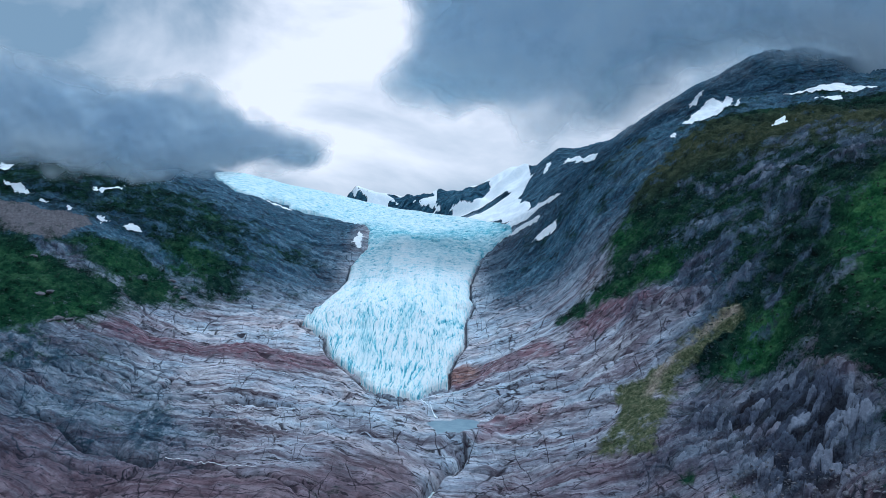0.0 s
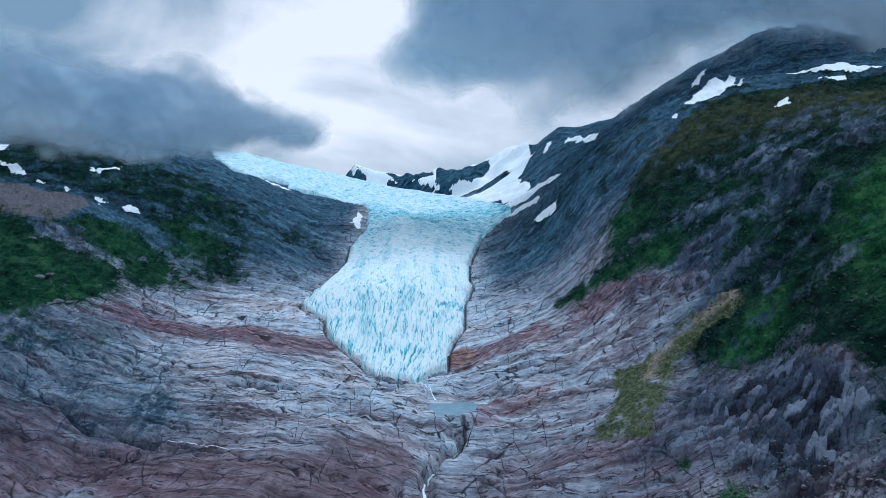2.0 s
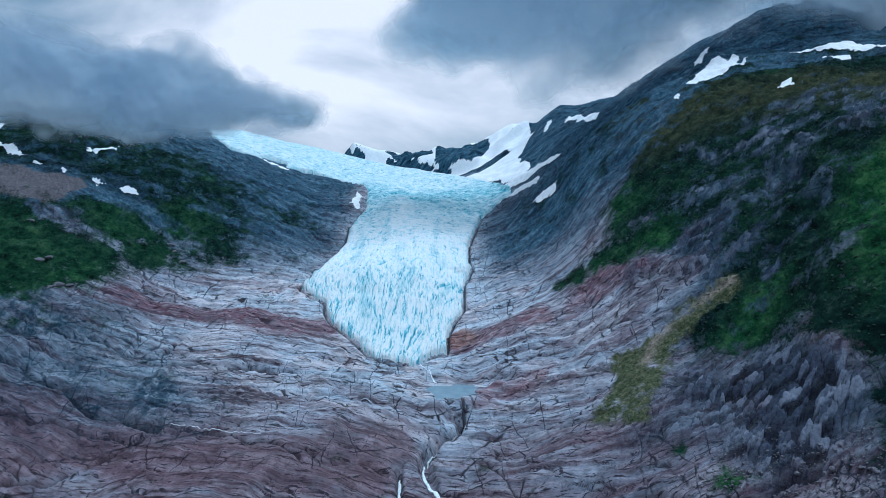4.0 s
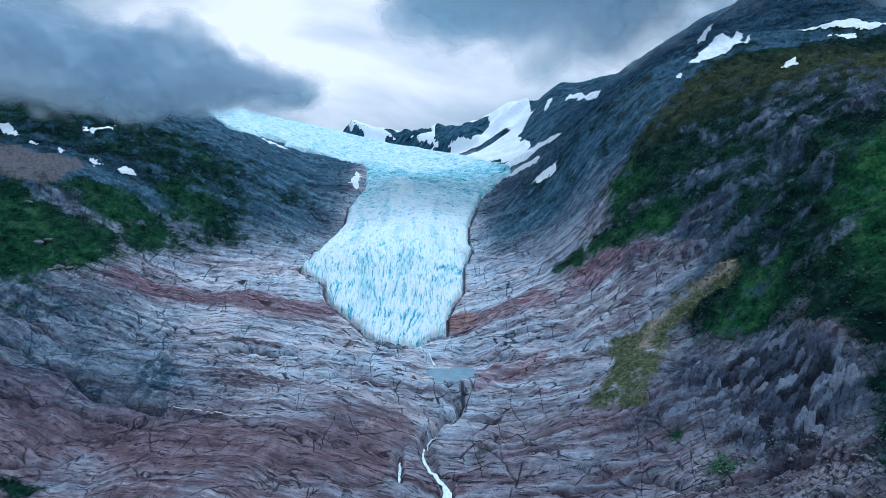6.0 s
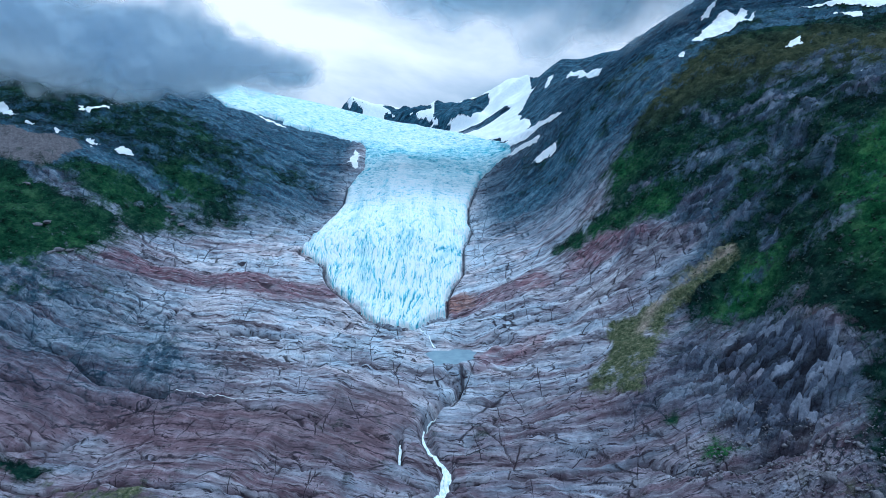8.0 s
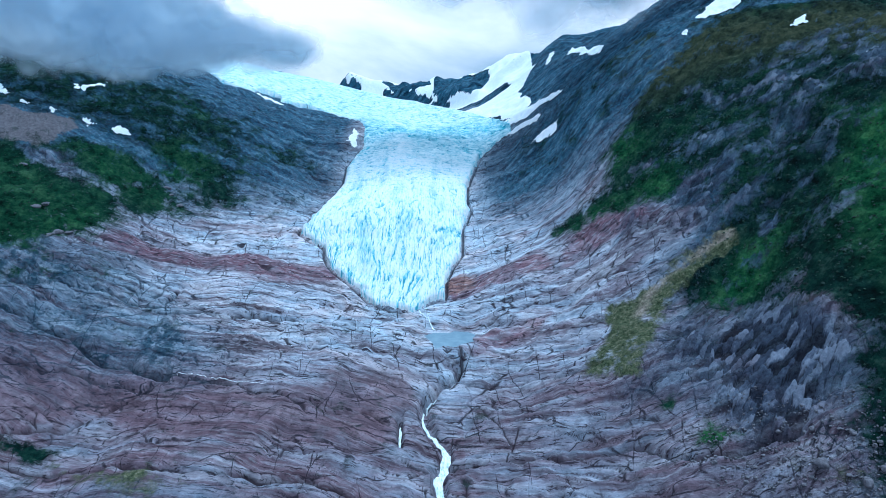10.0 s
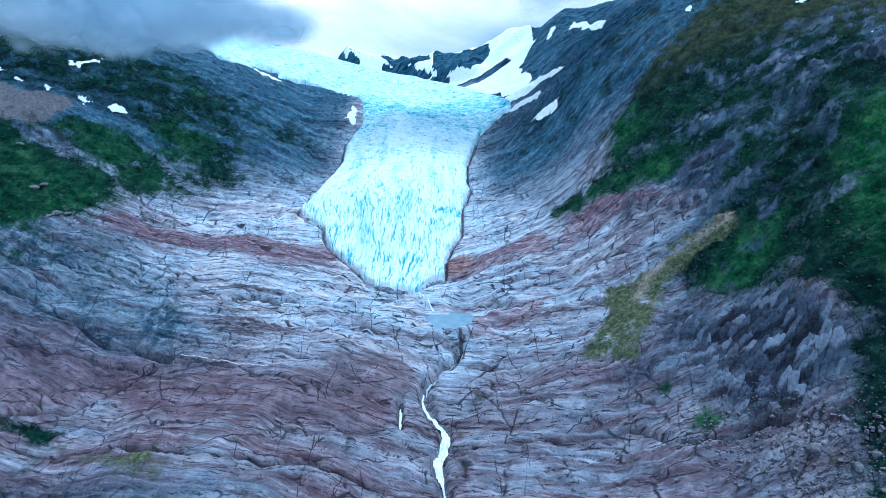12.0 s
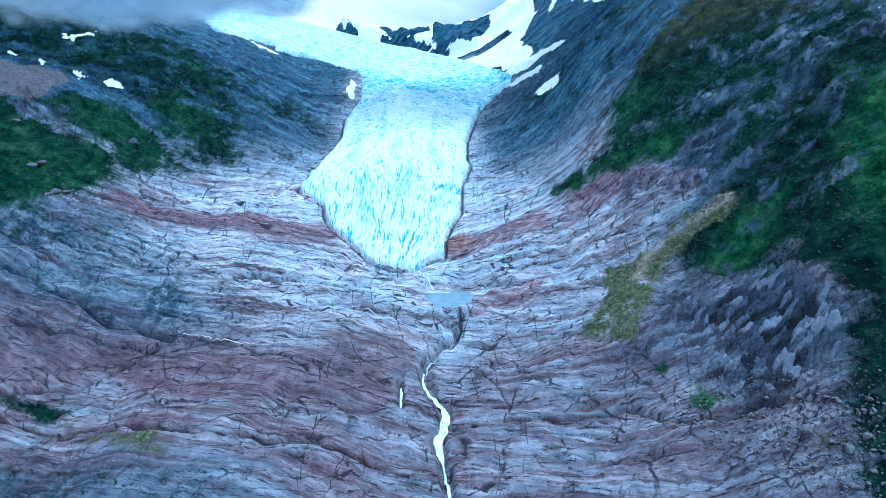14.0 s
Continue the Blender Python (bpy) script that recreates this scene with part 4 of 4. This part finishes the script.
BARE = [[(-206, 1222), (-182, 1240), (-154, 1226), (-164, 1192), (-197, 1180)],
        [(-120, 1280), (-18, 1215), (-15, 1168), (-62, 1184), (-120, 1226)],
        [(-118, 1222), (-74, 1196), (-28, 1156), (-15, 1133), (-71, 1146), (-116, 1198)],
        [(-13, 1200), (16, 1215), (95, 1140), (90, 1085), (54, 1054), (9, 1094), (-12, 1136)],
        [(-36, 1104), (-17, 1132), (20, 1080), (21, 1036)],
        [(40, 1058), (71, 1026), (99, 1018), (134, 990), (116, 859), (101, 895), (77, 970)]]
bare = np.maximum.reduce([inside(sx, sy, b) for b in BARE]) - 3 + 10 * fbm(sx / 24, sy / 24, 4, 0.6, seed=71)
snow = np.minimum(inner / 12, -bare / 6)
sz = drifted(land(sx, sy)[0], 8) + 1.6 + 1.0 * soft(snow - 0.2, 0.6)
tagged(sheet("snowfield", sx, sy, sz, {}, SNOW, snow > 0), "broken white snowfield over the dark rocks above the glacier", "snowfield")
sx, sy = np.meshgrid(np.arange(40, 180, 1.5), np.arange(850, 1000, 1.8))
inner = inside(sx, sy, [(30, 1000), (66, 930), (100, 868), (112, 850), (135, 880), (125, 950), (160, 1000)])
sz = drifted(land(sx, sy)[0], 5) + 1.4 + 2.0 * soft(inner + 8 * fbm(sx / 14, sy / 14, 4, seed=13) - 4, 8)
tagged(sheet("snow_bank", sx, sy, sz, {}, SNOW, inner + 8 * fbm(sx / 14, sy / 14, 4, seed=13) > 0), "smooth white snow bank between glacier and mountain side", "snow bank")

# ---- meltwater ----
wx, wy = np.meshgrid(np.arange(-22, 38, 1.0), np.arange(420, 480, 1.0))
tagged(sheet("pool_water", wx, wy, np.zeros_like(wx) - 0.3, {}, WATER, inside(wx, wy, POOL) > -2), "small milky blue meltwater pool on the rock", "pool", kind="structure")


def ribbon(name, line, widths, material, label, lift=0.6, category="stream", wander=1.6):
    """A strip of running water down the ground along a line on the plan."""
    pts = np.array(line, float)
    at = np.concatenate([[0], np.cumsum(np.hypot(*np.diff(pts, axis=0).T))])
    q = np.arange(0, at[-1], 1.0)
    cx, cy = hermite(at, pts[:, 0], q), hermite(at, pts[:, 1], q)
    cx = cx + wander * fbm(q / 8, q * 0, 3, seed=5)
    wide = np.interp(q, np.linspace(0, at[-1], len(widths)), widths) * (1 + 0.7 * fbm(q / 5, q * 0 + 3, 3, seed=6))
    tx, ty = np.gradient(cx), np.gradient(cy)
    n = np.hypot(tx, ty)
    side = np.linspace(-0.5, 0.5, 9)
    rx = cx[:, None] - (ty / n * wide)[:, None] * side
    ry = cy[:, None] + (tx / n * wide)[:, None] * side
    low = land(rx, ry)[0]
    rz = np.minimum(low, low.mean(1, keepdims=True)) * 0.5 + low.mean(1, keepdims=True) * 0.5 + lift + 0.5 * fbm(rx, ry, 3) - 0.8 * np.abs(side) ** 2
    return tagged(sheet(name, rx, ry, rz, {}, material), label, category, kind="structure")


ribbon("stream_water", STREAM[1:13], [0.5, 0.8, 0.7, 1.0, 1.8, 2.6, 5.0, 6.5, 6.0, 1.2, 1.6, 1.8, 1.6, 1.4], FOAM, "white meltwater stream rushing down a narrow rock gorge", 1.6)
ribbon("side_cascade_water", [(-27, 357), (-26.5, 348), (-26, 338)], [1.0, 2.2, 1.4], FOAM, "thin white cascade dropping through a slot in the rock", 1.2)
ribbon("inflow_water", [(-19, 499), (-13, 488), (-10, 478), (-4, 468)], [1.2, 0.5, 0.8, 1.4], FOAM, "thin meltwater runnel from the glacier snout to the pool", 0.9)
ribbon("quartz_vein", [(-196, 402), (-170, 394), (-145, 384), (-121, 376)], [0.25, 0.5, 0.3, 0.45, 0.2], SNOW, "thin white quartz vein crossing reddish rock", 0.3, "vein", 0.3)


# ---- boulders ----
def boulder_mesh(seed):
    rng = random.Random(seed)
    bm = bmesh.new()
    bmesh.ops.create_icosphere(bm, subdivisions=3, radius=1.0)
    cuts = [(Vector((rng.gauss(0, 1), rng.gauss(0, 1), rng.gauss(0, 1))).normalized(), rng.uniform(0.62, 0.92)) for _ in range(11)]
    for v in bm.verts:
        for n, far in cuts:
            over = v.co.dot(n) - far
            if over > 0:
                v.co -= n * over * 0.9
        v.co += v.co.normalized() * 0.08 * noise.noise(v.co * 2.3 + Vector((seed, 0, 0)))
        v.co.z *= 0.72
    me = bpy.data.meshes.new("boulder")
    bm.to_mesh(me)
    bm.free()
    for p in me.polygons:
        p.use_smooth = True
    me.materials.append(BOULDER)
    return me


BOULDERS = [boulder_mesh(k) for k in range(7)]
LARGE = [(177, 244, 3.4), (188, 229, 2.9), (168, 256, 1.5), (175, 257, 1.3), (186, 245, 1.6), (185, 236, 1.4), (197, 232, 2.4), (193, 219, 1.8), (184, 216, 2.0), (174, 229, 1.3),
         (169, 242, 1.2), (162, 264, 1.1), (194, 250, 2.2), (204, 240, 1.9), (171, 269, 1.4), (182, 261, 1.7), (152, 259, 1.1)]
rng = random.Random(4)
small = []
while len(small) < 130:
    x, y = rng.uniform(128, 215), rng.uniform(205, 292)
    if abs(y - (420 - 0.98 * x)) < 26:
        small.append((x, y, rng.choice((0.5, 0.6, 0.7, 0.8, 1.0, 1.3))))
spots = LARGE + small
heights = land(np.array([s[0] for s in spots], float), np.array([s[1] for s in spots], float))[0]
for k, ((x, y, r), z) in enumerate(zip(spots, heights)):
    b = new("boulder", BOULDERS[k % 7])
    b.matrix_world = pose(x, y, z + 0.28 * r, rng.uniform(-12, 12), rng.uniform(-12, 12), rng.uniform(0, 360)) @ Matrix.Diagonal((r * rng.uniform(0.9, 1.3), r, r * rng.uniform(0.8, 1.1), 1))
    tagged(b, "large pale rounded grey boulder lying on scree" if r > 1.25 else "small angular grey boulder in the scree below the cliff", "boulder", "boulders on the scree")


# pale outcrops among the heath
for k, (x, y, r) in enumerate([(-379, 543, 5.0), (-372, 548, 3.6), (-349, 524, 4.4), (-343, 529, 3.0), (-352, 517, 3.2), (-300, 640, 3.0), (-293, 632, 2.6), (-281, 622, 3.2), (-425, 600, 3.4)]):
    b = new("rock_outcrop", BOULDERS[(k * 3) % 7])
    b.matrix_world = pose(x, y, height_at(x, y) - 0.25 * r, rng.uniform(-15, 15), rng.uniform(-15, 15), rng.uniform(0, 360)) @ Matrix.Diagonal((r * 1.6, r * 0.9, r * 0.8, 1))
    tagged(b, "pale bare rock outcrop standing out of dark green heath", "rock outcrop", "outcrops in the heath")


# ---- low shrubs of the heath ----
def stones(name, count, seed, box, label):
    """Loose angular stones, too many to count, as one mesh."""
    r = np.random.RandomState(seed)
    x, y = r.uniform(box[0], box[1], count), r.uniform(box[2], box[3], count)
    ok = np.abs(y - (425 - 0.98 * x)) < 32 + 30 * fbm(x / 14, y / 14, 3, seed=14)
    x, y = x[ok], y[ok]
    z = land(x, y)[0]
    corner = np.array([(i, j, k) for i in (-1, 1) for j in (-1, 1) for k in (-1, 1)], float)
    faces = np.array([(0, 1, 3, 2), (4, 6, 7, 5), (0, 4, 5, 1), (2, 3, 7, 6), (0, 2, 6, 4), (1, 5, 7, 3)])
    n = len(x)
    size = 0.22 + 0.55 * r.rand(n) ** 3
    pts = corner[None] * size[:, None, None] * r.uniform(0.45, 1.2, (n, 8, 3)) + np.stack([x, y, z + 0.1], -1)[:, None]
    me = bpy.data.meshes.new(name)
    me.from_pydata(pts.reshape(-1, 3).tolist(), [], (faces[None] + 8 * np.arange(n)[:, None, None]).reshape(-1, 4).tolist())
    me.materials.append(BOULDER)
    return tagged(new(name, me), label, "stones", kind="stuff")


stones("scree_stones", 2600, 8, (120, 220, 200, 300), "loose grey stones strewn below the dark cliff")


def shrubs(name, count, seed, box, label):
    r = np.random.RandomState(seed)
    x, y = r.uniform(box[0], box[1], count * 6), r.uniform(box[2], box[3], count * 6)
    z, c = land(x, y)
    thick = fbm(x / 25, y / 25, 4, 0.6, seed=17)
    ok = (c["veg"] + 0.9 * thick > 0.8) & (c["brown"] < 0.4)
    x, y, z = x[ok][:count], y[ok][:count], z[ok][:count]
    bm = bmesh.new()
    bmesh.ops.create_icosphere(bm, subdivisions=1, radius=1.0)
    ball = np.array([v.co[:] for v in bm.verts])
    faces = np.array([[v.index for v in f.verts] for f in bm.faces])
    bm.free()
    n = len(x)
    size = r.uniform(0.35, 1.0, n) ** 1.4
    pts = ball[None] * size[:, None, None] * r.uniform(0.45, 1.35, (n, len(ball), 1)) * np.array([1.15, 1.15, 0.8])
    pts = pts + np.stack([x, y, z + 0.25 * size], -1)[:, None]
    tris = faces[None] + (np.arange(n) * len(ball))[:, None, None]
    me = bpy.data.meshes.new(name)
    me.from_pydata(pts.reshape(-1, 3).tolist(), [], tris.reshape(-1, 3).tolist())
    me.materials.append(LEAVES)
    return tagged(new(name, me), label, "shrubs", kind="stuff")


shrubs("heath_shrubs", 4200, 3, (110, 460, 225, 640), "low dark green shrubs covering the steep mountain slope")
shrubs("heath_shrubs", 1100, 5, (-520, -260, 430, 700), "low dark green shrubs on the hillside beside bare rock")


# ---- clouds ----
def cloud(name, depth, outline, soft_width, wobble, layers, gap, step, label, thick=1.0):
    thing = tagged(new(name), label, "cloud")
    p = np.array(outline, float)
    lo, hi = p.min(0) - wobble, p.max(0) + wobble
    for k in range(layers):
        cx, cz = np.meshgrid(np.arange(lo[0], hi[0], step), np.arange(lo[1], hi[1], step))
        ragged = wobble * fbm(cx / (wobble * 2.4) + k * 0.35, cz / (wobble * 1.7) + k * 0.2, 4, 0.45, seed=k * 0.3 + 6)
        d = inside(cx, cz, outline) + ragged * 1.6 - k * wobble * 0.12
        dense = np.clip(d / soft_width, 0, 1) ** 1.2 * thick
        cy = depth + k * gap + wobble * 0.25 * fbm(cx / (wobble * 1.5), cz / (wobble * 1.5), 4, seed=k * 5 + 1) + 0 * cx
        layer = sheet("layer", cx, cy, cz, dict(mist=dense), MIST, dense > 0.02)
        layer.parent = thing
    return thing


cloud("low_cloud", 690, [(-760, 412), (-516, 386), (-434, 362), (-331, 342), (-229, 310), (-165, 288), (-128, 260), (-150, 226), (-263, 220), (-331, 212), (-468, 222), (-537, 240), (-760, 245)],
      40, 34, 4, 14, 3.5, "low grey cloud bank lying against the mountain side", 1.15)
cloud("summit_cloud", 790, [(-130, 370), (-90, 310), (0, 272), (91, 280), (169, 285), (232, 280), (267, 292), (321, 325), (370, 365), (430, 382), (520, 380), (560, 350), (620, 335), (950, 325), (950, 800), (-60, 800), (-90, 500), (-120, 430)],
      95, 60, 5, 20, 7.0, "broad grey cloud hiding the mountain summit", 0.95)
